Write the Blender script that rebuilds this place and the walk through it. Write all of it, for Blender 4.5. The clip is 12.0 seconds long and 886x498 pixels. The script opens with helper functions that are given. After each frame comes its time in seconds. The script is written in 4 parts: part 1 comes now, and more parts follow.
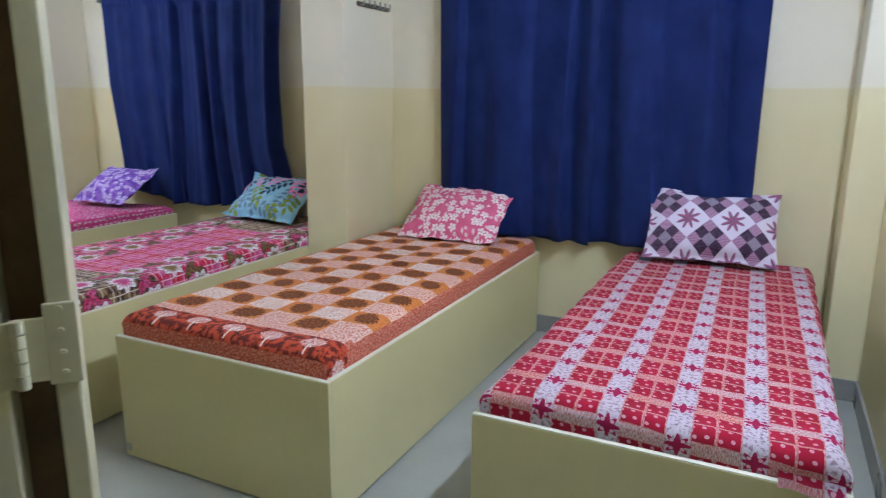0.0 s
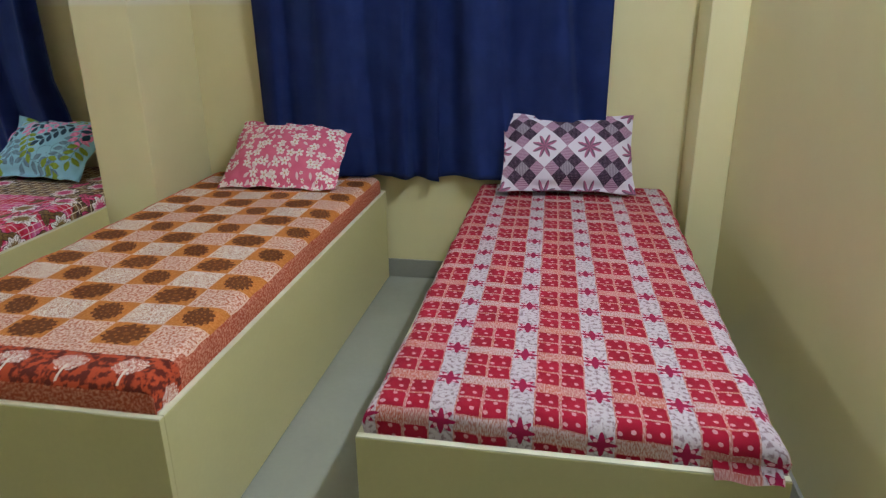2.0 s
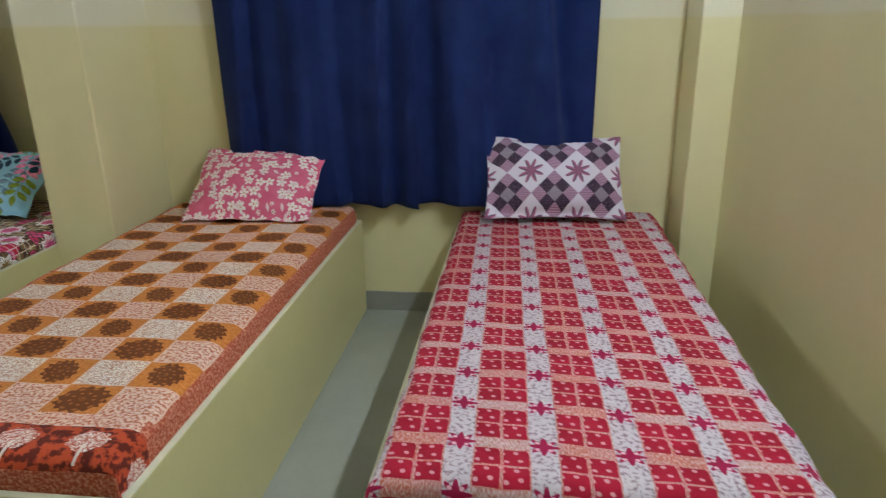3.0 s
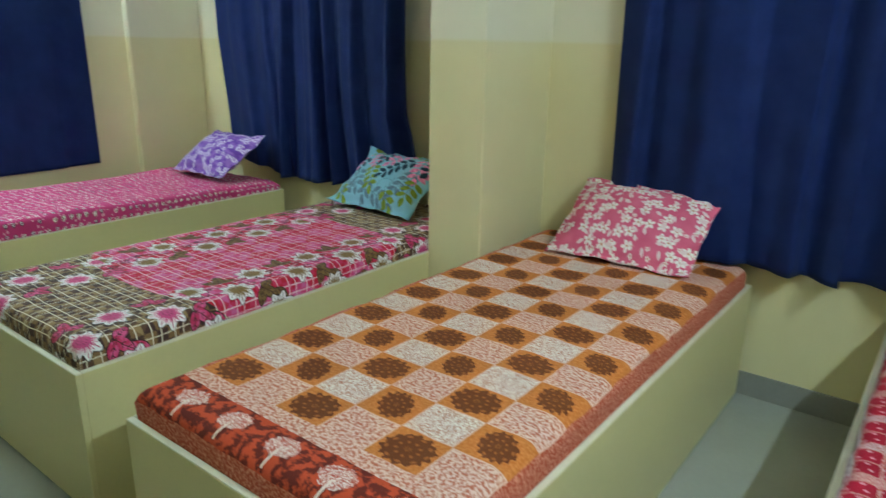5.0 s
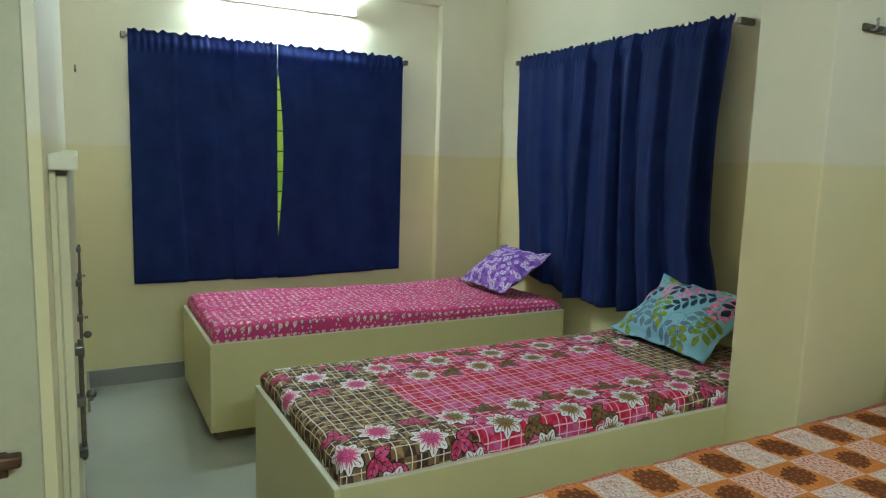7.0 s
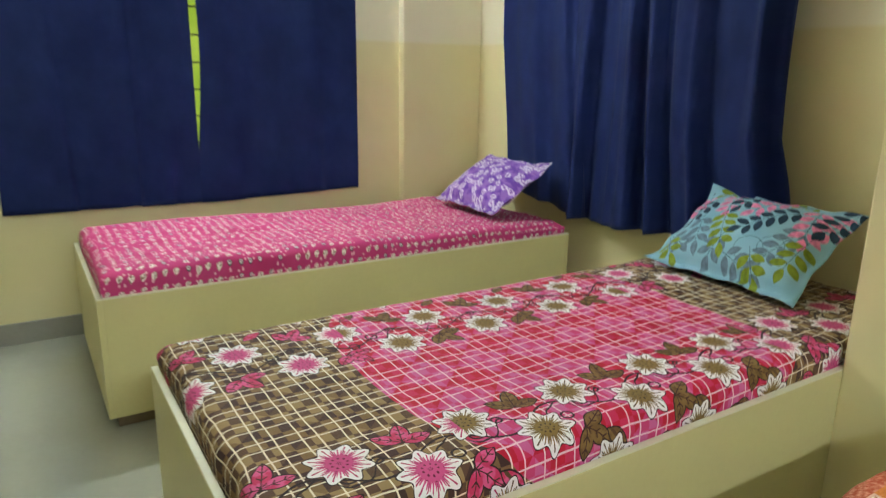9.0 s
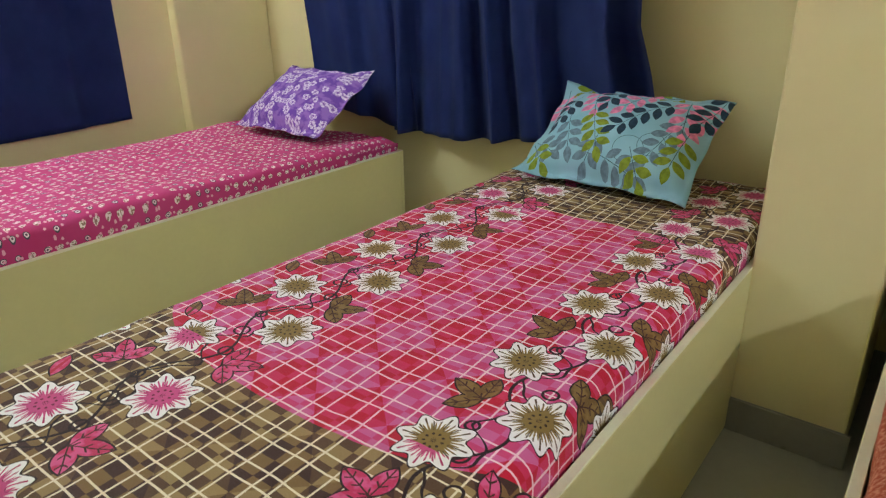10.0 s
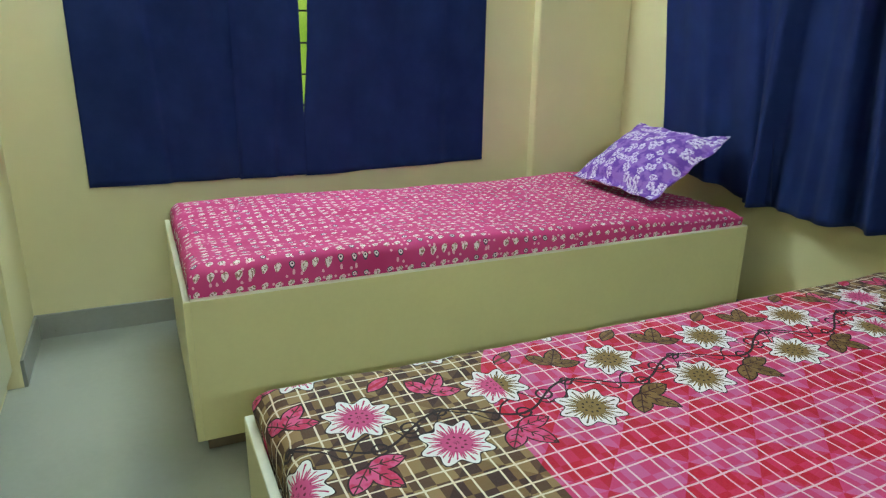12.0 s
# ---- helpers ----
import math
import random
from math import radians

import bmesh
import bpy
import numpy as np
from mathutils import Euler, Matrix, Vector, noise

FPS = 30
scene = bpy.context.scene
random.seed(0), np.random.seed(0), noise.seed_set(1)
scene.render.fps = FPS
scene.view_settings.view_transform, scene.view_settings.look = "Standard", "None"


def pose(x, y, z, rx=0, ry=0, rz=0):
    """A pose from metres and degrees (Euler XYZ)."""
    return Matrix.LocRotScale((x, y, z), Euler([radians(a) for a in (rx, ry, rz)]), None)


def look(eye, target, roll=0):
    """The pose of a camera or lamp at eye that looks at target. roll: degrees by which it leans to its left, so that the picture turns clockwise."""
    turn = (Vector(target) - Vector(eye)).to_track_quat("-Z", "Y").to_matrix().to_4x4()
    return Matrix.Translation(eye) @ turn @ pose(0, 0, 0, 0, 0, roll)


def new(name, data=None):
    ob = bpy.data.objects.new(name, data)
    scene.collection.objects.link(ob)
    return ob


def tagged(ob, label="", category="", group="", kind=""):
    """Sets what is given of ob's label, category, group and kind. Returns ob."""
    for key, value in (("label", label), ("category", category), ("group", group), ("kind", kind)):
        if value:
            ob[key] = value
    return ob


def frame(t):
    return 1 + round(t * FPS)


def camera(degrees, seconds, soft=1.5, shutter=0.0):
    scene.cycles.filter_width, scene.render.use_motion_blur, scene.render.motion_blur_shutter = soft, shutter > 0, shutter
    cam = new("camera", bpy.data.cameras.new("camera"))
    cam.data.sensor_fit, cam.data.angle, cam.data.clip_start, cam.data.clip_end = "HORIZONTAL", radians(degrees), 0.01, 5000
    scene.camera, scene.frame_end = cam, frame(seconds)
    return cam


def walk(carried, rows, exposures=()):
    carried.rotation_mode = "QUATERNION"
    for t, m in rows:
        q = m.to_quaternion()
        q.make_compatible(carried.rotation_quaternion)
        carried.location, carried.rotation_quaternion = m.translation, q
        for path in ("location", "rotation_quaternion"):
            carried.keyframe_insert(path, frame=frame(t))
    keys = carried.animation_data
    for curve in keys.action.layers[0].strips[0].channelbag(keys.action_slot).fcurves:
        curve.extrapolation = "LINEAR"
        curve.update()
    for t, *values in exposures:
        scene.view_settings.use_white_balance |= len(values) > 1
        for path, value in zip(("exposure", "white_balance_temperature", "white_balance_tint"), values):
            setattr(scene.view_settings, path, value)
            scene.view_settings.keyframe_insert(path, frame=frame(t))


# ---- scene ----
cam = camera(66.6, 12.0, soft=1.2, shutter=0.35)
PATH = [
    (0, (-0.525, 1.416, 1.327), (-1.377, 3.173, 0.894), 0.5),
    (0.5, (-0.61, 1.464, 1.302), (-1.253, 3.31, 0.878), -0.1),
    (1, (-0.667, 1.488, 1.288), (-1.141, 3.369, 0.801), 0.9),
    (1.5, (-0.731, 1.628, 1.352), (-1.116, 3.497, 0.754), 2.0),
    (2, (-0.771, 1.787, 1.39), (-1.113, 3.634, 0.703), -0.6),
    (2.5, (-0.848, 1.915, 1.383), (-1.085, 3.794, 0.74), -0.7),
    (2.7, (-0.868, 1.928, 1.383), (-1.046, 3.814, 0.741), -0.9),
    (4.5, (-1.045, 2.238, 1.379), (-2.085, 3.849, 0.809), 1.1),
    (5, (-1.108, 2.298, 1.367), (-2.274, 3.817, 0.792), 1.0),
    (5.2, (-1.146, 2.318, 1.385), (-2.421, 3.784, 0.918), 0.5),
    (5.5, (-1.242, 2.321, 1.384), (-2.667, 3.691, 1.079), 0.1),
    (6, (-1.269, 2.344, 1.391), (-2.903, 3.47, 1.143), 2.9),
    (6.5, (-1.296, 2.381, 1.356), (-3.005, 3.39, 1.108), 2.2),
    (7, (-1.295, 2.439, 1.372), (-3.038, 3.384, 1.107), 1.7),
    (7.2, (-1.329, 2.451, 1.33), (-3.078, 3.392, 1.1), 2.0),
    (8.8, (-2.001, 2.714, 1.244), (-3.68, 3.72, 0.833), 1.3),
    (9, (-2.102, 2.791, 1.211), (-3.741, 3.826, 0.716), 0.9),
    (9.5, (-2.396, 2.836, 1.185), (-3.836, 4.044, 0.501), -0.6),
    (10, (-2.588, 2.851, 1.169), (-3.727, 4.317, 0.425), -0.8),
    (10.5, (-2.615, 2.89, 1.179), (-3.753, 4.353, 0.427), -1.5),
    (11, (-2.626, 2.897, 1.184), (-3.853, 4.293, 0.446), -1.0),
    (11.5, (-2.666, 2.844, 1.185), (-4.277, 3.841, 0.541), 0.2),
    (12, (-2.672, 2.887, 1.177), (-4.406, 3.679, 0.569), 0.8),
]
EXPOSE = [(0, 0.12, 5500, 23), (1.0, 0.0, 6100, 17), (2.5, -0.2, 6400, 12), (4.5, 0.0, 6000, 0), (5.5, 0.05, 5800, -4), (6.0, -0.08, 5950, -3),
          (7.2, -0.2, 6200, -1), (9.0, 0.35, 6900, 8), (10.0, 0.17, 7000, 13), (11.0, 0.15, 6800, 10), (12.0, 0.28, 6100, -1)]
walk(cam, [(t, look(eye, target, roll)) for t, eye, target, roll in PATH], EXPOSE)

# ---- light ----
world = bpy.data.worlds.new("world")
scene.world = world
world.use_nodes = True
sky = world.node_tree.nodes.new("ShaderNodeTexSky")
sky.sky_type = "NISHITA"
sky.sun_disc = False
sky.sun_elevation, sky.sun_rotation = radians(35), radians(200)
world.node_tree.links.new(sky.outputs[0], world.node_tree.nodes["Background"].inputs[0])
world.node_tree.nodes["Background"].inputs[1].default_value = 0.05
TUBE_EAST, TUBE_WEST = 330.0, 290.0


# ---- node helpers ----
class Ex:
    """A value in a node tree, with arithmetic."""

    def __init__(self, tree, sock):
        self.tree, self.sock = tree, sock

    def op(self, kind, *rest):
        n = self.tree.nodes.new("ShaderNodeMath")
        n.operation = kind
        for i, a in enumerate((self, *rest)):
            if isinstance(a, Ex):
                self.tree.links.new(a.sock, n.inputs[i])
            else:
                n.inputs[i].default_value = a
        return Ex(self.tree, n.outputs[0])

    def __add__(self, o): return self.op("ADD", o)
    def __sub__(self, o): return self.op("SUBTRACT", o)
    def __mul__(self, o): return self.op("MULTIPLY", o)
    def __truediv__(self, o): return self.op("DIVIDE", o)
    def lt(self, o): return self.op("LESS_THAN", o)
    def gt(self, o): return self.op("GREATER_THAN", o)
    def fract(self): return self.op("FRACT")
    def floor(self): return self.op("FLOOR")
    def sin(self): return self.op("SINE")
    def cos(self): return self.op("COSINE")
    def mag(self): return self.op("ABSOLUTE")
    def root(self): return self.op("SQRT")
    def lo(self, o): return self.op("MINIMUM", o)
    def hi(self, o): return self.op("MAXIMUM", o)
    def inv(self): return self.op("MULTIPLY", -1.0) + 1.0
    def step(self, a, b):
        n = self.tree.nodes.new("ShaderNodeMapRange")
        self.tree.links.new(self.sock, n.inputs[0])
        n.inputs[1].default_value, n.inputs[2].default_value = a, b
        return Ex(self.tree, n.outputs[0])


class Paint:
    """A principled material under construction."""

    def __init__(self, name, rough=0.6, metal=0.0, spec=0.5):
        self.mat = bpy.data.materials.new(name)
        self.mat.use_nodes = True
        self.tree = self.mat.node_tree
        self.b = self.tree.nodes["Principled BSDF"]
        self.b.inputs["Roughness"].default_value = rough
        self.b.inputs["Metallic"].default_value = metal
        self.b.inputs["Specular IOR Level"].default_value = spec

    def link(self, a, b):
        self.tree.links.new(a, b)

    def coords(self, kind="UV"):
        if kind == "World":
            return self.tree.nodes.new("ShaderNodeNewGeometry").outputs["Position"]
        return self.tree.nodes.new("ShaderNodeTexCoord").outputs[kind]

    def split(self, vec):
        n = self.tree.nodes.new("ShaderNodeSeparateXYZ")
        self.link(vec, n.inputs[0])
        return [Ex(self.tree, n.outputs[i]) for i in range(3)]

    def join(self, x, y, z=None):
        n = self.tree.nodes.new("ShaderNodeCombineXYZ")
        self.link(x.sock, n.inputs[0])
        self.link(y.sock, n.inputs[1])
        if z is not None:
            self.link(z.sock, n.inputs[2])
        return n.outputs[0]

    def noise(self, vec, scale, detail=3.0, rough=0.55):
        n = self.tree.nodes.new("ShaderNodeTexNoise")
        self.link(vec, n.inputs["Vector"])
        n.inputs["Scale"].default_value, n.inputs["Detail"].default_value = scale, detail
        n.inputs["Roughness"].default_value = rough
        return Ex(self.tree, n.outputs[0])

    def scatter(self, vec, scale, jitter=0.7):
        """Scattered cells: the offset from the cell's middle (in cells) and two random values."""
        n = self.tree.nodes.new("ShaderNodeTexVoronoi")
        n.voronoi_dimensions = "2D"
        self.link(vec, n.inputs["Vector"])
        n.inputs["Scale"].default_value, n.inputs["Randomness"].default_value = scale, jitter
        x, y, _ = self.split(vec)
        px, py, _ = self.split(n.outputs["Position"])
        r, g, _ = self.split(n.outputs["Color"])
        return (x - px) * scale, (y - py) * scale, r, g

    def mix(self, f, a, b):
        """a where f is 0, b where it is 1; colours as tuples or sockets."""
        n = self.tree.nodes.new("ShaderNodeMix")
        n.data_type = "RGBA"
        if isinstance(f, Ex):
            self.link(f.sock, n.inputs[0])
        else:
            n.inputs[0].default_value = f
        for i, c in ((6, a), (7, b)):
            if isinstance(c, tuple):
                n.inputs[i].default_value = (*c, 1)
            else:
                self.link(c, n.inputs[i])
        return n.outputs[2]

    def colour(self, c):
        if isinstance(c, tuple):
            self.b.inputs["Base Color"].default_value = (*c, 1)
        else:
            self.link(c, self.b.inputs["Base Color"])

    def rough(self, e):
        self.link(e.sock, self.b.inputs["Roughness"])

    def bump(self, e, strength=0.3, dist=0.002):
        n = self.tree.nodes.new("ShaderNodeBump")
        n.inputs["Strength"].default_value, n.inputs["Distance"].default_value = strength, dist
        self.link(e.sock, n.inputs["Height"])
        self.link(n.outputs[0], self.b.inputs["Normal"])


def polar(x, y):
    return (x * x + y * y).root(), x.op("ARCTAN2", y)


def petals(x, y, turn, count, size, deep=0.35, sharp=0.5):
    """1 inside a flower of that many petals; also the distance from its middle."""
    r, a = polar(x, y)
    edge = ((a + turn) * (count / 2.0)).cos().mag().op("POWER", sharp) * deep + (1 - deep)
    return r.lt(edge * size), r, a


def pointed(x, y, turn, count, size, deep=0.45):
    """1 inside a flower whose petals run out to points."""
    r, a = polar(x, y)
    edge = ((a + turn) * (count / 2.0)).sin().mag().op("POWER", 1.8) * -deep + 1.0
    return r.lt(edge * size), r, a


def oval(x, y, turn, long, wide):
    """1 inside a pointed leaf."""
    c, s = turn.cos(), turn.sin()
    a, b = x * c + y * s, y * c - x * s
    return (b.mag() / wide).lt((a / long) * (a / long) * -1.0 + 1.0)


# ---- materials ----
def two_tone():
    p = Paint("wall_paint", 0.42)
    w = p.coords("World")
    x, y, z = p.split(w)
    n1, n2 = p.noise(w, 2.2, 4), p.noise(w, 60, 3)
    low = p.mix(n1.step(0.35, 0.7), (0.71, 0.635, 0.36), (0.75, 0.675, 0.395))
    high = p.mix(n1.step(0.35, 0.7), (0.75, 0.7, 0.52), (0.79, 0.74, 0.56))
    edge = z + (n1 - 0.5) * 0.012
    p.colour(p.mix(edge.step(1.385, 1.4), low, high))
    p.rough(edge.step(1.38, 1.4) * 0.3 + 0.34 + n1 * 0.1)
    p.bump(n2 + p.noise(w, 7, 2) * 2.0, 0.12, 0.002)
    return p.mat


def plain(name, col, rough=0.5, var=0.1, scale=8, metal=0.0, grain=60, bump=0.1, kind="Object"):
    p = Paint(name, rough, metal)
    w = p.coords(kind)
    n1, n2 = p.noise(w, scale, 4), p.noise(w, grain, 3)
    dark = tuple(c * (1 - var) for c in col)
    light = tuple(min(1, c * (1 + var)) for c in col)
    p.colour(p.mix((n1 * 0.7 + n2 * 0.3).step(0.35, 0.65), dark, light))
    p.rough(n1 * 0.2 + (rough - 0.1))
    p.bump(n2, bump, 0.001)
    return p.mat


def floor_tile():
    p = Paint("floor_tile", 0.22)
    w = p.coords("World")
    n1, n2 = p.noise(w, 1.7, 5), p.noise(w, 45, 4)
    p.colour(p.mix((n1 * 0.85 + n2 * 0.15).step(0.35, 0.65), (0.31, 0.315, 0.27), (0.37, 0.37, 0.32)))
    p.rough(n1 * 0.14 + 0.09)
    return p.mat


def weave(p, u, v, strength=0.25):
    fine = (u * 2600.0).sin() * (v * 2600.0).sin()
    soft = p.noise(p.join(u, v), 14, 3)
    p.bump(fine * 0.15 + soft * 4.0, strength, 0.004)


def navy_cloth():
    p = Paint("navy_cloth", 0.75, spec=0.25)
    u, v, _ = p.split(p.coords("UV"))
    n = p.noise(p.join(u, v), 5, 4)
    p.colour(p.mix(n.step(0.3, 0.7), (0.012, 0.027, 0.142), (0.02, 0.043, 0.2)))
    p.b.inputs["Sheen Weight"].default_value = 0.05
    weave(p, u, v, 0.15)
    return p.mat


def red_check():
    p = Paint("red_check_cotton", 0.8, spec=0.2)
    u, v, _ = p.split(p.coords("UV"))
    uv = p.join(u, v)
    warp = (p.noise(uv, 7, 2) - 0.5) * 0.012
    x, y = u + v * 0.025 + warp, v + u * 0.05 + warp
    crack = p.noise(uv, 95, 4)
    fine = p.noise(p.join(u * 2.2, v * 0.7), 150, 2)
    ku, kv = 0.1725, 0.145
    cu, cv = ((x - 0.192 + 0.028) / ku).fract() * ku, ((y - 0.17 + 0.016) / kv).fract() * kv
    tone = p.noise(uv, 11, 1)
    peach = p.mix(fine.step(0.44, 0.6), p.mix(tone.step(0.45, 0.55), (0.42, 0.11, 0.07), (0.42, 0.15, 0.13)), (0.54, 0.34, 0.31))
    white = p.mix(crack.step(0.4, 0.5), (0.27, 0.19, 0.21), (0.52, 0.45, 0.48))
    gap = p.mix((p.noise(p.join((x / ku).floor() * 3.7, (y / kv).floor() * 2.3), 3.1, 1)).gt(0.5), peach, p.mix(fine.step(0.42, 0.55), (0.38, 0.16, 0.13), (0.53, 0.4, 0.39)))
    col = p.mix(cu.lt(0.056), p.mix(cv.lt(0.032), peach, gap), white)
    su, sv = ((cu - 0.056) / 0.0583).fract(), ((cv - 0.032) / 0.0565).fract()
    inside = (su - 0.5).mag().lt(0.44) * (sv - 0.5).mag().lt(0.445) * cu.gt(0.056) * cv.gt(0.032)
    du, dv = (su * 2.0 + sv * 0.6).fract() - 0.5, (sv * 2.1 - su * 0.4).fract() - 0.5
    dots = (du * du + dv * dv).lt(0.034)
    red = p.mix(dots, p.mix(tone.step(0.35, 0.65), (0.27, 0.003, 0.018), (0.35, 0.005, 0.027)), (0.55, 0.26, 0.28))
    col = p.mix(inside, col, red)
    sx, sy = (cu - 0.028) / 0.034, ((cv + 0.06).op("MODULO", kv) - 0.076) / 0.029
    star, r, a = pointed(sx, sy, u * 0.0, 8, 1.0, 0.45)
    ex, ey = (sx * 1.35).fract() - 0.5, (sy * 1.35).fract() - 0.5
    col = p.mix(star, col, p.mix((ex * ex + ey * ey).lt(0.04), (0.3, 0.006, 0.05), (0.66, 0.36, 0.42)))
    p.colour(col)
    weave(p, u, v, 0.5)
    return p.mat


def rust_check(w, l):
    p = Paint("rust_check_cotton", 0.85, spec=0.2)
    u, v, _ = p.split(p.coords("UV"))
    uv = p.join(u, v)
    crack = p.noise(uv, 120, 4)
    lace = p.noise(uv, 70, 2)
    rust = p.mix(crack.step(0.45, 0.6), (0.4, 0.075, 0.035), (0.62, 0.25, 0.17))
    pinkish = p.mix(crack.step(0.42, 0.55), (0.48, 0.14, 0.08), (0.74, 0.52, 0.44))
    gu, gv = (u - 0.063) / 0.142, (v - 0.181) / 0.1235
    iu, iv = gu.floor(), gv.floor()
    fu, fv = gu.fract() - 0.5, gv.fract() - 0.5
    odd = ((iu + iv) / 2.0).fract().lt(0.25)
    slim = (iu / 2.0).fract().gt(0.25)
    r, a = polar(fu * (slim * 0.35 + 1.0) + slim * fv * 0.3, fv)
    rim = r + (a * 14.0).sin() * 0.03 + (lace - 0.5) * 0.15
    orange = p.mix(crack.step(0.4, 0.62), (0.5, 0.15, 0.025), (0.62, 0.23, 0.06))
    brown = p.mix(((r * 40.0).sin() + (a * 9.0).sin()).gt(1.2), (0.15, 0.042, 0.012), (0.33, 0.105, 0.025))
    orange = p.mix(rim.lt(0.43), orange, brown)
    whiter = p.mix((lace - 0.5).mag().lo((crack - 0.5).mag()).step(0.008, 0.04), (0.45, 0.17, 0.1), (0.8, 0.72, 0.66))
    pale = p.mix((iv / 2.0).fract().lt(0.25), whiter, pinkish)
    frame_line = fu.mag().hi(fv.mag()).gt(0.47)
    col = p.mix(odd, p.mix(frame_line, pale, (0.7, 0.45, 0.36)), orange)
    middle = gu.gt(0.0) * gu.lt(6.0) * gv.gt(0.0)
    col = p.mix(middle, rust, col)
    # the band of printed trees across the foot
    band = v.lt(0.135) * v.gt(0.008)
    tu = (u / 0.163 + 0.463).fract() - 0.5
    tx, ty = tu * 0.163, v - 0.086
    tr, ta = polar(tx, ty * 1.25)
    crown = (tr + (lace - 0.5) * 0.03).lt(0.043)
    twig = p.mix((crack - 0.5).mag().lo((lace - 0.5).mag()).step(0.015, 0.05), (0.45, 0.08, 0.05), (0.8, 0.72, 0.68))
    trunk = (tx + (v * 90.0).sin() * 0.002).mag().lt(0.0035) * v.gt(0.02) * v.lt(0.075)
    deep = p.mix((p.noise(uv, 42, 3)).step(0.46, 0.54), (0.5, 0.07, 0.025), (0.13, 0.018, 0.012))
    col = p.mix(band, col, deep)
    col = p.mix(band * crown, col, twig)
    col = p.mix(band * trunk, col, (0.78, 0.68, 0.62))
    col = p.mix(v.gt(0.135) * v.lt(0.185) * u.gt(0.0) * u.lt(w), col, pinkish)
    p.colour(col)
    weave(p, u, v, 0.4)
    return p.mat


def trefoil(x, y, turn, size):
    """Three leaves from one stalk: inside, inside with the outline, on a vein."""
    inside = rim = vein = None
    for da, k in ((0.0, 1.0), (1.15, 0.85), (-1.15, 0.85)):
        c, s = math.cos(turn + da), math.sin(turn + da)
        a, b = x * c + y * s - size * k * 0.95, y * c - x * s
        q = (a / (size * k)) * (a / (size * k)) * -1.0 + 1.0
        i = (b.mag() / (size * 0.44)).lt(q)
        o = (b.mag() / (size * 0.44 + 0.003)).lt((a / (size * k + 0.004)) * (a / (size * k + 0.004)) * -1.0 + 1.0)
        n = i * ((b.mag().lt(0.0012)).hi((((a * 1.0 + b.mag() * -0.9) / (size * 0.55)).fract() - 0.5).mag().lt(0.09) * b.mag().lt(size * 0.24)))
        inside, rim, vein = (i, o, n) if inside is None else (inside.hi(i), rim.hi(o), vein.hi(n))
    return inside, rim, vein


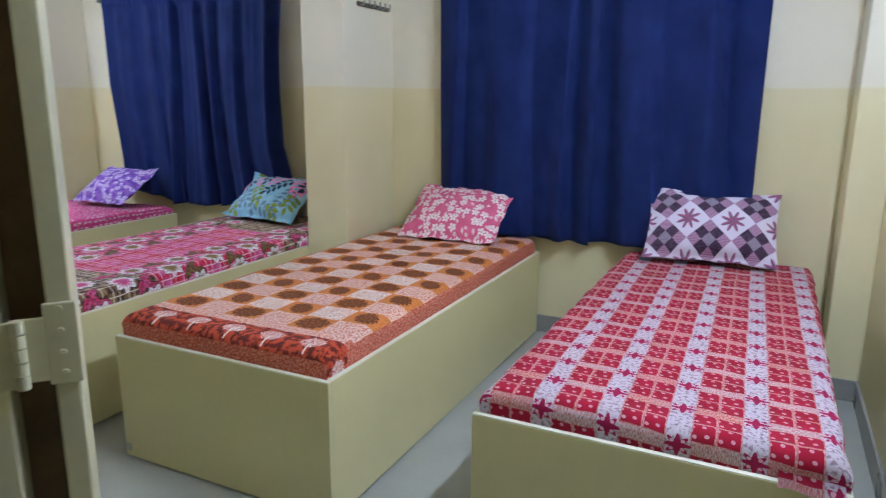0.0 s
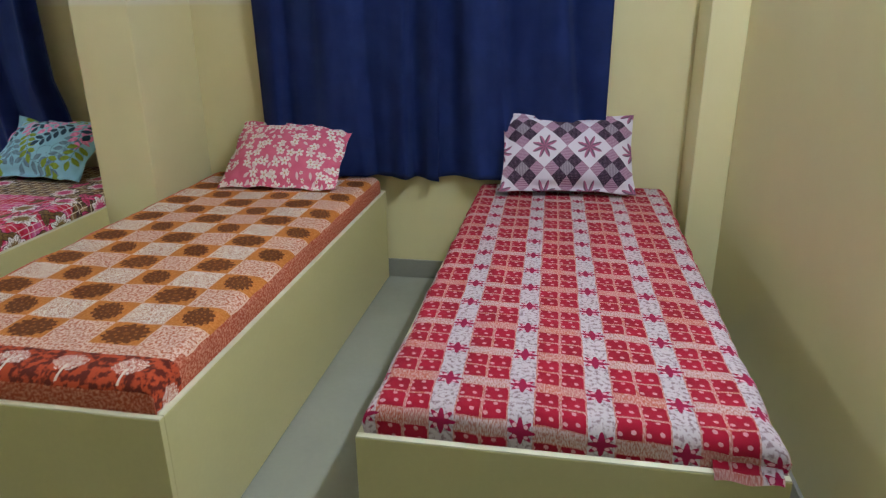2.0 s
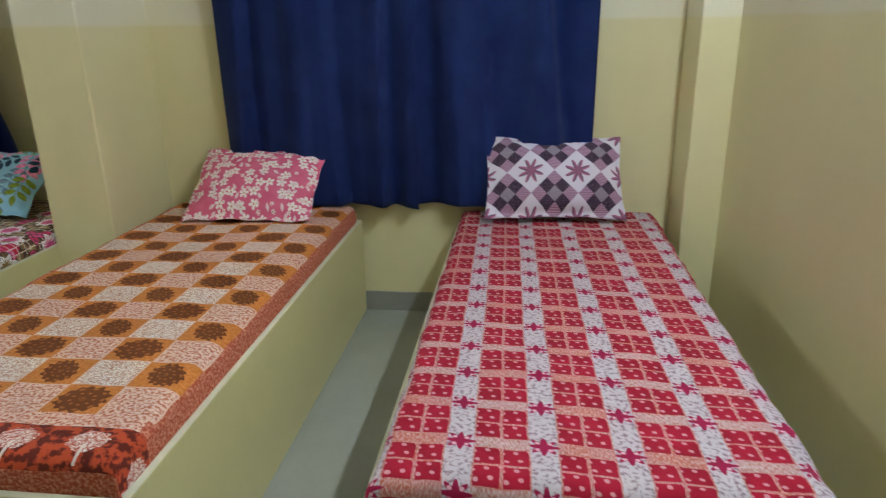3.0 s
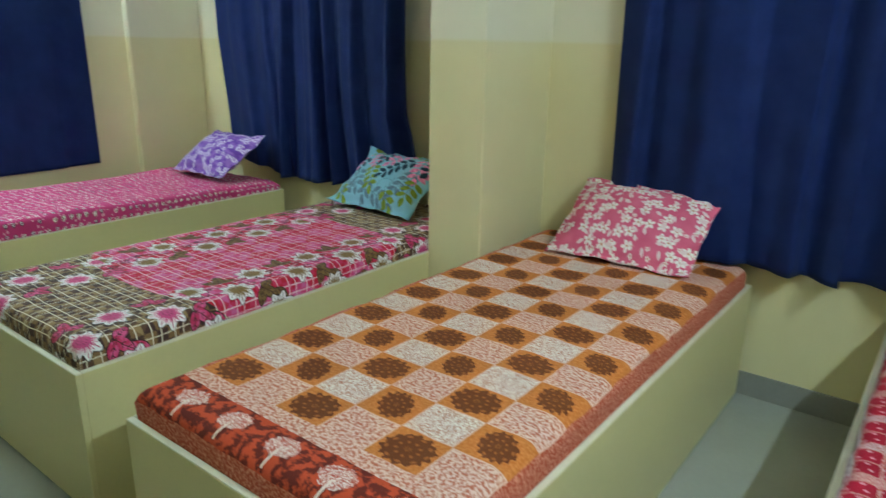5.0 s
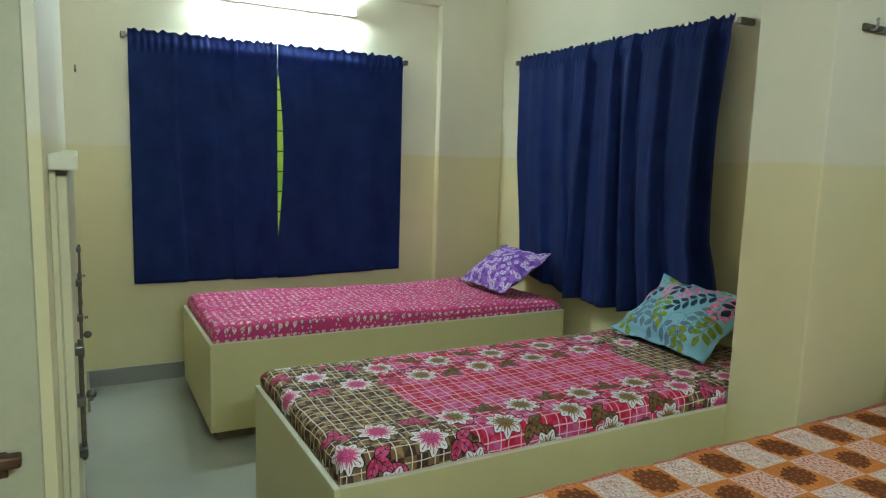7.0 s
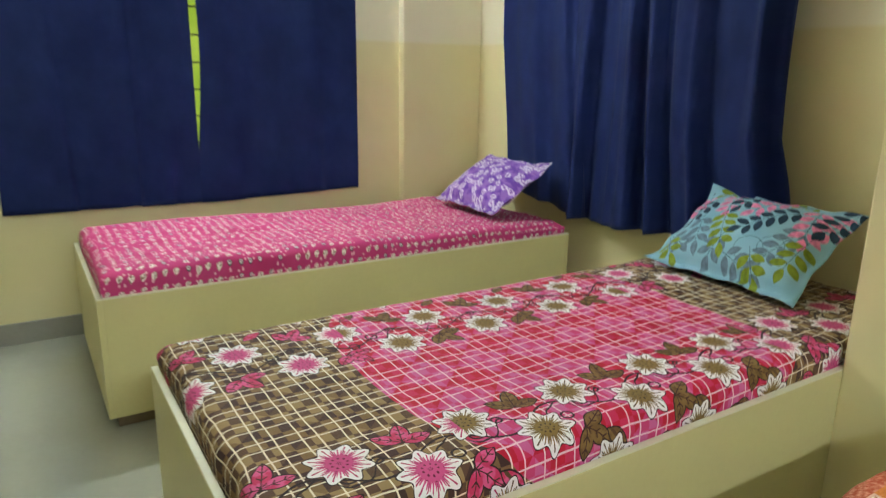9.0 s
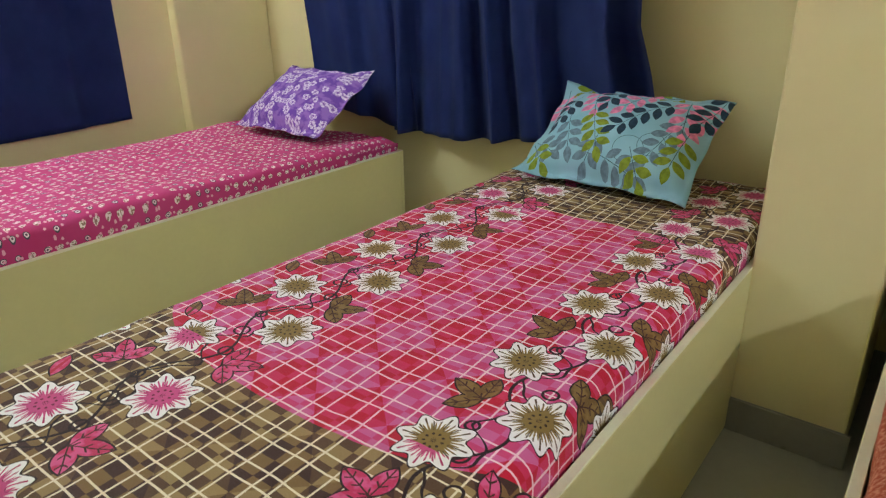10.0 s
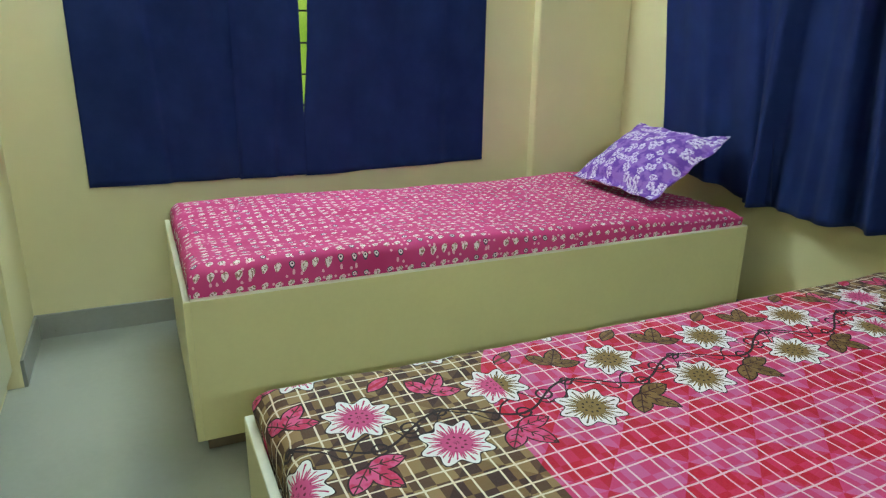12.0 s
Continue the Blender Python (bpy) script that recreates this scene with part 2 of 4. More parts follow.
def floral_plaid():
    p = Paint("floral_plaid_cotton", 0.7, spec=0.3)
    u, v, _ = p.split(p.coords("UV"))
    uv = p.join(u, v)
    wob = (p.noise(uv, 6, 2) - 0.5) * 0.01
    x, y = u + v * 0.03 + wob, v + wob
    s = 0.03825
    ck = ((x / s).floor() + (y / s + 0.3).floor()) / 2.0
    odd = ck.fract().gt(0.25)
    bx, by = (x / (s * 4)).fract() - 0.5, (y / (s * 4) + 0.1).fract() - 0.5
    ck2 = (bx.mag() + by.mag()).lt(0.5)
    olive = p.mix(odd, p.mix(ck2, (0.2, 0.115, 0.045), (0.3, 0.2, 0.085)), p.mix(ck2, (0.055, 0.022, 0.018), (0.1, 0.048, 0.026)))
    pink = p.mix(odd, p.mix(ck2, (0.58, 0.025, 0.1), (0.6, 0.12, 0.31)), p.mix(ck2, (0.52, 0.006, 0.035), (0.6, 0.05, 0.18)))
    eu, ev = (x - 0.5) / 0.56, (v - 0.925) / 0.54
    zone = (eu.mag().op("POWER", 3.0) + ev.mag().op("POWER", 3.0)).lt(1.0)
    col = p.mix(zone, olive, pink)
    lx, ly = (x / (s * 2)).fract(), ((y - 0.191) / (s * 2)).fract()
    half = 0.023
    line = (lx - 0.2).mag().lt(half).hi((lx - 0.58).mag().lt(half))
    line = line.hi((ly - 0.05).mag().lt(half)).hi((ly - 0.67).mag().lt(half))
    col = p.mix(line, col, p.mix(zone, (0.78, 0.7, 0.55), (0.82, 0.6, 0.66)))
    per = 0.2675
    reach = x.gt(-0.06)
    green = v.gt(0.44) * v.lt(1.37)
    black = (0.018, 0.006, 0.009)
    leafpink = p.mix(p.noise(uv, 40, 2).step(0.45, 0.55), (0.56, 0.03, 0.12), (0.66, 0.1, 0.26))
    leafbrown = p.mix(p.noise(uv, 40, 2).step(0.45, 0.55), (0.15, 0.085, 0.025), (0.22, 0.135, 0.045))
    tone = p.mix(v.gt(0.5) * v.lt(1.4), leafpink, leafbrown)

    def along(start):
        return ((v - start) / per + 0.5).fract() * per - per * 0.5

    # twining stalks between the two rows of each side
    for mid, start, sg in ((0.275, 0.1, 1.0), (0.825, 0.05, -1.0)):
        ph = (y - start) * (6.2832 / per)
        d = (x - mid - ph.sin() * (0.032 * sg)).mag().lt(0.0032)
        d = d.hi((x - mid - (ph * 2.0 + 1.0).sin() * 0.026 - (ph * 5.0).sin() * 0.006).mag().lt(0.0026))
        cx, cy = x - mid - 0.03, along(start + 0.07)
        d = d.hi((polar(cx, cy)[0] - 0.013).mag().lt(0.0024)).hi((polar(x - mid + 0.028, along(start + 0.2))[0] - 0.011).mag().lt(0.0024))
        d = d.hi((polar(x - mid + 0.005, along(start + 0.135))[0] - 0.015).mag().lt(0.0024) * cy.gt(0.03))
        col = p.mix(d, col, black)
    for at, start, turn, size in ((0.34, 0.405, 0.5, 0.038), (0.18, 0.31, 2.5, 0.036), (0.77, 0.585, 2.8, 0.038), (0.905, 0.665, 0.9, 0.038),
                                  (0.05, 0.30, 3.2, 0.026), (0.985, 0.60, 0.2, 0.027)):
        i, o, n = trefoil(x - at, along(start), turn, size)
        col = p.mix(o, col, black)
        col = p.mix(i, col, p.mix(n, tone, (0.05, 0.015, 0.012)))
    for at, start, turn in ((0.115, 0.232, 2.2), (0.945, 0.475, 0.9)):
        c, q = math.cos(turn), math.sin(turn)
        fx, fy = x - at, along(start)
        a, b = fx * c + fy * q, fy * c - fx * q
        col = p.mix((b.mag() / 0.0165).lt((a / 0.036) * (a / 0.036) * -1.0 + 1.0), col, black)
        col = p.mix((b.mag() / 0.0135).lt((a / 0.032) * (a / 0.032) * -1.0 + 1.0), col, p.mix((b + a * 0.2).mag().lt(0.0035), tone, p.mix(green, (0.5, 0.015, 0.06), (0.1, 0.05, 0.02))))
    for at, start, spin in ((0.207, 0.165, 0.3), (0.338, 0.29, 0.9), (0.77, 0.457, 0.1), (0.872, 0.585, 0.6), (0.02, 0.1, 0.2), (1.0, 0.46, 0.5)):
        fx, fy = x - at, along(start)
        turn = ((v - start) / per).op("ROUND") * 0.7 + spin
        body, r, a = pointed(fx, fy, turn, 8, 0.064, 0.28)
        rim, _, _ = pointed(fx, fy, turn, 8, 0.067, 0.27)
        rays = ((a + turn) * 18.0).sin().mag().op("POWER", 2.0) * 0.016 + 0.026
        streak = ((a + turn) * 24.0).cos().gt(0.72) * r.lt(((a + turn) * 4.0).cos().mag() * 0.02 + 0.036)
        dots = (((r * 520.0).sin() + ((a + turn) * 9.0).sin()).gt(1.15)) * r.lt(0.026)
        disc = p.mix(green, (0.62, 0.08, 0.24), (0.24, 0.15, 0.045))
        disc = p.mix(dots, disc, p.mix(green, (0.16, 0.01, 0.045), (0.03, 0.014, 0.008)))
        white = p.mix(streak, (0.84, 0.83, 0.84), p.mix(green, (0.4, 0.03, 0.13), (0.09, 0.05, 0.025)))
        col = p.mix(rim * reach, col, black)
        col = p.mix(body * reach, col, p.mix(r.lt(rays), white, disc))
    p.colour(col)
    weave(p, u, v, 0.4)
    return p.mat


def pink_small():
    p = Paint("pink_motif_cotton", 0.7, spec=0.3)
    u, v, _ = p.split(p.coords("UV"))
    uv = p.join(u, v)
    n = p.noise(uv, 6, 3)
    col = p.mix(n.step(0.3, 0.7), (0.48, 0.03, 0.15), (0.55, 0.05, 0.2))
    x, y, a, b = p.scatter(uv, 27.0, 0.22)
    r, t = polar(x, y)
    blob = ((x * 1.2 + (y * 9.0).sin() * 0.06) * (x * 1.2 + (y * 9.0).sin() * 0.06) + y * y).lt(0.075)
    col = p.mix(blob * a.gt(0.3), col, p.mix(p.noise(uv, 160, 2).gt(0.47), (0.3, 0.2, 0.15), (0.8, 0.72, 0.68)))
    ring = (r - 0.2).mag().lt(0.045).hi(r.lt(0.08))
    col = p.mix(ring * a.lt(0.32) * b.gt(0.25), col, (0.07, 0.07, 0.09))
    col = p.mix((r - 0.13).mag().lt(0.04) * a.lt(0.32) * b.gt(0.25), col, (0.75, 0.7, 0.7))
    x2, y2, c, d = p.scatter(uv, 47.0, 0.8)
    col = p.mix(polar(x2, y2)[0].lt(0.19) * c.gt(0.55), col, (0.75, 0.42, 0.5))
    p.colour(col)
    weave(p, u, v, 0.3)
    return p.mat


def quilt_print():
    p = Paint("purple_quilt_print", 0.8, spec=0.2)
    u, v, _ = p.split(p.coords("UV"))
    k = 0.2
    a, b = (u + v) / k + 0.5, (u - v) / k + 0.5
    ia, ib = a.floor(), b.floor()
    fa, fb = a.fract() - 0.5, b.fract() - 0.5
    odd = ((ia + ib) / 2.0).fract().gt(0.25)
    stripe = (u * 1100.0).sin().gt(0.0) * (v * 1100.0).sin().gt(-0.3)
    plum = p.mix(stripe, (0.025, 0.012, 0.03), (0.15, 0.09, 0.14))
    mauve = p.mix((v * 900.0).sin().gt(0.0), (0.28, 0.13, 0.22), (0.42, 0.27, 0.36))
    grey = p.mix((u * 900.0).sin().gt(0.0), (0.18, 0.15, 0.19), (0.33, 0.28, 0.33))
    pa, pb = ((fa + 0.5) * 3.0).floor(), ((fb + 0.5) * 3.0).floor()
    patch = p.mix(((pa + pb) / 2.0).fract().gt(0.25), mauve, plum)
    patch = p.mix(fa.mag().hi(fb.mag()).lt(0.167), patch, grey)
    star, r, t = pointed(fa, fb, u * 0.0 + 0.39, 8, 0.4, 0.6)
    pale = p.mix(star, (0.64, 0.59, 0.67), p.mix((t * 8.0).sin().gt(0.0), (0.17, 0.09, 0.14), (0.38, 0.12, 0.22)))
    col = p.mix(odd, pale, patch)
    p.colour(col)
    weave(p, u, v, 0.3)
    return p.mat


def pink_flower():
    p = Paint("pink_flower_print", 0.8, spec=0.2)
    u, v, _ = p.split(p.coords("UV"))
    uv = p.join(u, v)
    col = p.mix(p.noise(uv, 12, 2).step(0.3, 0.7), (0.62, 0.1, 0.19), (0.7, 0.15, 0.25))
    for sc, size, far in ((18.5, 0.43, 0.15), (31.0, 0.3, 0.66)):
        x, y, a, b = p.scatter(uv, sc, 0.55)
        f, r, t = petals(x, y, a * 6.0, 5, size, 0.75, 0.75)
        col = p.mix(f * b.gt(far), col, p.mix(r.lt(0.09), (0.82, 0.76, 0.72), (0.6, 0.3, 0.2)))
    x, y, a, b = p.scatter(uv, 24.0, 0.8)
    col = p.mix(oval(x, y, a * 6.0, 0.42, 0.17) * b.gt(0.45), col, (0.76, 0.6, 0.6))
    p.colour(col)
    weave(p, u, v, 0.3)
    return p.mat


def sprig(x, y, px, py, degrees, count, pitch=0.038, long=0.026, wide=0.0135):
    """A stalk with leaves in pairs, from a point in a direction: on a leaf, on the stalk."""
    c, s = math.cos(radians(degrees)), math.sin(radians(degrees))
    a, b = (x - px) * c + (y - py) * s, (y - py) * c - (x - px) * s
    span = a.gt(0.0) * a.lt(pitch * count)
    fa, fb = (a / pitch).fract() * pitch - pitch * 0.5, b.mag() - long * 0.9
    tc, ts = math.cos(0.95), math.sin(0.95)
    m, n = fa * tc + fb * ts, fb * tc - fa * ts
    leaf = (n.mag() / wide).lt((m / long) * (m / long) * -1.0 + 1.0) * span
    t = a - pitch * count - long * 0.6
    leaf = leaf.hi((b.mag() / wide).lt((t / long) * (t / long) * -1.0 + 1.0))
    return leaf, b.mag().lt(0.0009) * a.gt(-0.03) * a.lt(pitch * count)


def leaf_print():
    p = Paint("blue_leaf_print", 0.75, spec=0.25)
    u, v, _ = p.split(p.coords("UV"))
    uv = p.join(u, v)
    col = p.mix(p.noise(uv, 8, 2).step(0.3, 0.7), (0.2, 0.41, 0.53), (0.28, 0.5, 0.62))
    navy, pink, green, grey = (0.012, 0.04, 0.075), (0.76, 0.22, 0.4), (0.2, 0.27, 0.025), (0.13, 0.21, 0.28)
    ring = (polar(u - 0.36, v - 0.12)[0] - 0.045).mag().lt(0.001).hi((polar(u - 0.42, v - 0.15)[0] - 0.04).mag().lt(0.001))
    col = p.mix(ring, col, (0.08, 0.16, 0.2))
    for tone, rows in ((grey, ((0.13, 0.2, -70, 3), (0.25, 0.13, -100, 2), (0.47, 0.24, -110, 4), (0.3, 0.08, -20, 3), (0.05, 0.12, -30, 2))),
                       (pink, ((0.36, 0.4, -125, 4), (0.15, 0.4, -75, 4), (0.46, 0.36, -80, 4), (0.03, 0.36, -80, 3), (0.56, 0.38, -110, 3))),
                       (green, ((0.2, 0.24, -65, 4), (0.5, 0.2, -95, 3), (0.38, 0.1, -60, 2), (0.1, 0.41, -120, 1), (0.42, 0.41, -160, 2), (0.04, 0.1, -50, 2))),
                       (navy, ((0.235, 0.4, -100, 3), (0.42, 0.32, -135, 5), (0.1, 0.31, -105, 3), (0.55, 0.42, -105, 4)))):
        shade = p.mix(p.noise(uv, 55, 2).step(0.4, 0.6), tuple(q * 0.8 for q in tone), tuple(min(1, q * 1.15) for q in tone))
        for px, py, deg, count in rows:
            leaf, stalk = sprig(u, v, px, py, deg, count)
            col = p.mix(stalk, col, (0.04, 0.08, 0.11))
            col = p.mix(leaf, col, shade)
    p.colour(col)
    weave(p, u, v, 0.3)
    return p.mat


def violet_print():
    p = Paint("violet_flower_print", 0.8, spec=0.2)
    u, v, _ = p.split(p.coords("UV"))
    uv = p.join(u, v)
    n = p.noise(uv, 30, 4)
    col = p.mix(n.step(0.45, 0.55), (0.15, 0.055, 0.36), (0.27, 0.13, 0.48))
    x, y, a, b = p.scatter(uv, 27.0, 0.8)
    f, r, t = petals(x, y, a * 6.0, 5, 0.5, 0.4)
    tone = p.mix((p.noise(uv, 110, 2)).step(0.42, 0.52), (0.3, 0.18, 0.45), (0.7, 0.6, 0.76))
    col = p.mix(f * b.gt(0.25), col, p.mix(r.lt(0.12), tone, (0.2, 0.08, 0.35)))
    p.colour(col)
    weave(p, u, v, 0.3)
    return p.mat


def glow(name, col, power):
    m = bpy.data.materials.new(name)
    m.use_nodes = True
    t = m.node_tree
    t.nodes.remove(t.nodes["Principled BSDF"])
    e = t.nodes.new("ShaderNodeEmission")
    e.inputs[0].default_value, e.inputs[1].default_value = (*col, 1), power
    t.links.new(e.outputs[0], t.nodes["Material Output"].inputs[0])
    return m


def far_green():
    p = Paint("outdoor_green", 1.0)
    w = p.coords("World")
    n = p.noise(w, 1.6, 4)
    x, y, z = p.split(w)
    col = p.mix(n.step(0.35, 0.65), (0.22, 0.36, 0.03), (0.5, 0.62, 0.1))
    col = p.mix(z.lt(0.35), col, (0.6, 0.57, 0.5))
    p.colour((0.05, 0.08, 0.02))
    p.link(col, p.b.inputs["Emission Color"])
    p.b.inputs["Emission Strength"].default_value = 0.9
    return p.mat


WALL = two_tone()
CEIL = plain("ceiling_paint", (0.78, 0.76, 0.7), 0.8, 0.03, 2)
FLOOR = floor_tile()
SKIRT = plain("skirting_tile", (0.27, 0.265, 0.235), 0.3, 0.08, 5)
LAM = plain("cream_laminate", (0.6, 0.54, 0.275), 0.42, 0.035, 2.5, bump=0.04)
EDGE = plain("cream_edge_band", (0.72, 0.7, 0.53), 0.45, 0.06, 12)
PLINTH = plain("dark_plinth", (0.14, 0.1, 0.06), 0.7, 0.2, 20)
DOORPAINT = plain("cream_gloss_paint", (0.63, 0.59, 0.38), 0.32, 0.06, 6, bump=0.15)
DOORDULL = plain("dull_cream_door_paint", (0.46, 0.44, 0.29), 0.5, 0.07, 4)
STEEL = plain("dull_steel", (0.42, 0.42, 0.38), 0.38, 0.12, 30, metal=0.9)
DARKSTEEL = plain("dark_steel", (0.16, 0.15, 0.12), 0.4, 0.2, 30, metal=0.8)
BROWN = plain("brown_metal", (0.09, 0.045, 0.025), 0.4, 0.2, 25, metal=0.5)
# brown wood, darkened in its colour to stand for shade
SHADEWOOD = plain("shaded_brown_wood", (0.17, 0.1, 0.04), 0.4, 0.25, 9)
BLACK = plain("black_plastic", (0.015, 0.015, 0.017), 0.4, 0.1, 30)
WHITEP = plain("white_plastic", (0.78, 0.77, 0.74), 0.4, 0.03, 10)
GRILL = plain("black_grill_paint", (0.012, 0.012, 0.012), 0.5, 0.1, 30)
FRAMEP = plain("window_frame_paint", (0.35, 0.3, 0.24), 0.5, 0.1, 10)
NAVY = navy_cloth()
TUBE = glow("tube_glow_east", (0.86, 1.0, 1.12), TUBE_EAST)
TUBEW = glow("tube_glow_west", (0.84, 1.0, 1.08), TUBE_WEST)
GREEN = far_green()
glass = Paint("window_glass", 0.02)
glass.colour((0.9, 0.95, 0.92))
glass.b.inputs["Transmission Weight"].default_value = 1.0
GLASS = glass.mat


# ---- building helpers ----
def put_mesh(name, bm, mat, smooth=False):
    me = bpy.data.meshes.new(name)
    bm.normal_update()
    bm.to_mesh(me)
    bm.free()
    me.materials.append(mat)
    if smooth:
        for f in me.polygons:
            f.use_smooth = True
    return new(name, me)


def part(name, bm, mat, parent, label="", smooth=False):
    ob = put_mesh(name, bm, mat, smooth)
    ob.parent = parent
    if label:
        tagged(ob, label)
    return ob


def base(name, x, y, z, label, category, group="", kind="", rz=0):
    ob = new(name)
    ob.matrix_basis = pose(x, y, z, 0, 0, rz)
    ob.empty_display_size = 0.1
    return tagged(ob, label, category, group, kind)


def box(bm, x0, x1, y0, y1, z0, z1, bev=0.0):
    r = bmesh.ops.create_cube(bm, size=1)
    vs = r["verts"]
    for v in vs:
        v.co = Vector(((x0 + x1) / 2 + v.co.x * (x1 - x0), (y0 + y1) / 2 + v.co.y * (y1 - y0), (z0 + z1) / 2 + v.co.z * (z1 - z0)))
    if bev:
        es = list({e for v in vs for e in v.link_edges})
        bmesh.ops.bevel(bm, geom=es, offset=bev, segments=2, affect="EDGES", profile=0.5)
    return bm


def block(*a, **k):
    return box(bmesh.new(), *a, **k)


def rod(bm, a, b, r, seg=12):
    a, b = Vector(a), Vector(b)
    d = b - a
    m = Matrix.Translation((a + b) / 2) @ d.to_track_quat("Z", "Y").to_matrix().to_4x4()
    bmesh.ops.create_cone(bm, cap_ends=True, segments=seg, radius1=r, radius2=r, depth=d.length, matrix=m)
    return bm


def structure(name, bm, mat, label, category="wall"):
    return tagged(put_mesh(name, bm, mat), label, category, kind="structure")


# ---- the room ----
NY, EX, WX, SY = 5.18, -0.075, -5.56, 2.39
NE = 5.075
TOP = 2.78
floor_ob = structure("floor", block(-6.0, 1.6, -1.4, 5.5, -0.15, 0.0), FLOOR, "grey polished tile floor of the bedroom", "floor")
ceil_ob = structure("ceiling", block(-6.0, 1.6, -1.4, 5.5, TOP, TOP + 0.15), CEIL, "plain white painted ceiling slab", "ceiling")


def wall_with_window(name, along, a0, a1, face, thick, w0, w1, z0, z1, label):
    """A wall along x or y with one opening from w0 to w1; its thickness goes outwards from the face."""
    bm = bmesh.new()
    lo, hi = min(face, face + thick), max(face, face + thick)
    for s0, s1, b0, b1 in ((a0, w0, 0, TOP), (w1, a1, 0, TOP), (w0, w1, 0, z0), (w0, w1, z1, TOP)):
        if along == "x":
            box(bm, s0, s1, lo, hi, b0, b1)
        else:
            box(bm, lo, hi, s0, s1, b0, b1)
    return structure(name, bm, WALL, label)


wall_with_window("wall_north_east", "x", -2.80, 0.1, NE, 0.2, -2.2, -0.75, 0.72, 1.95, "cream two-tone painted wall behind two bed heads")
wall_with_window("wall_north_west", "x", -5.85, -2.93, NY, 0.2, -5.0, -3.75, 0.75, 1.92, "cream two-tone painted wall behind two bed heads")
wall_with_window("wall_west", "y", 2.2, NY, WX, -0.2, 2.86, 4.24, 0.75, 1.9, "cream two-tone painted wall with a curtained window")
structure("wall_east", block(EX, EX + 0.2, 1.0, NY, 0, TOP), WALL, "cream two-tone painted side wall")
structure("pier_middle", block(-2.93, -2.65, 4.56, NY, 0, TOP, bev=0.006), WALL, "cream two-tone wall pier between the beds", "pier")
structure("pier_east", block(-0.225, EX, 4.80, NE + 0.1, 0, TOP, bev=0.006), WALL, "narrow cream painted corner pier", "pier")
structure("pier_west", block(WX, -5.5, 4.66, NY, 0, TOP, bev=0.008), WALL, "narrow cream painted corner pier", "pier")
structure("beam_west", block(WX, -5.5, 2.40, 4.66, 2.40, TOP, bev=0.006), WALL, "painted ceiling beam over the window", "beam")
structure("wall_south", block(-5.82, -2.53, 2.2, SY, 0, TOP), WALL, "cream two-tone painted wall")
structure("wall_south_end", block(-5.66, -5.14, SY, 2.44, 0, TOP), WALL, "cream two-tone painted wall return beside the cupboard")
structure("wall_entry_west", block(-2.73, -2.53, 0.2, 2.2, 0, TOP), WALL, "cream two-tone painted wall of the entry")
structure("wall_entry_south", block(-2.53, -1.47, 1.72, 1.86, 0, TOP), WALL, "cream painted wall beside the doorway")
structure("wall_over_door", block(-1.47, EX, 1.0, 1.14, 2.1, TOP), WALL, "cream painted wall above the doorway")
structure("wall_passage_west", block(-1.62, -1.47, -1.2, 1.72, 0, TOP), WALL, "cream painted passage wall")
structure("wall_passage_east", block(EX, EX + 0.2, -1.2, 1.0, 0, TOP), WALL, "cream painted passage wall")
structure("wall_passage_end", block(-1.62, 0.13, -1.35, -1.2, 0, TOP), WALL, "cream painted end wall of the passage")

SH, ST = 0.1, 0.012


def skirting(name, x0, x1, y0, y1):
    structure(name, block(x0, x1, y0, y1, 0, SH, bev=0.002), SKIRT, "grey tile skirting along the wall foot", "skirting")


skirting("baseboard_north_east", -2.65, -0.225, NE - ST, NE)
skirting("baseboard_north_west", -5.5, -2.93, NY - ST, NY)
skirting("baseboard_pier_south", -2.93 - ST, -2.65 + ST, 4.56 - ST, 4.56)
skirting("baseboard_pier_west", -2.93 - ST, -2.93, 4.56, NY - ST)
skirting("baseboard_east", EX - ST, EX, 1.0, 4.80)
skirting("baseboard_pier_east", -0.225, EX - ST, 4.80 - ST, 4.80)
skirting("baseboard_west", WX, WX + ST, 2.44, 4.66)
skirting("baseboard_south", WX + ST, -5.14, 2.44, 2.44 + ST)


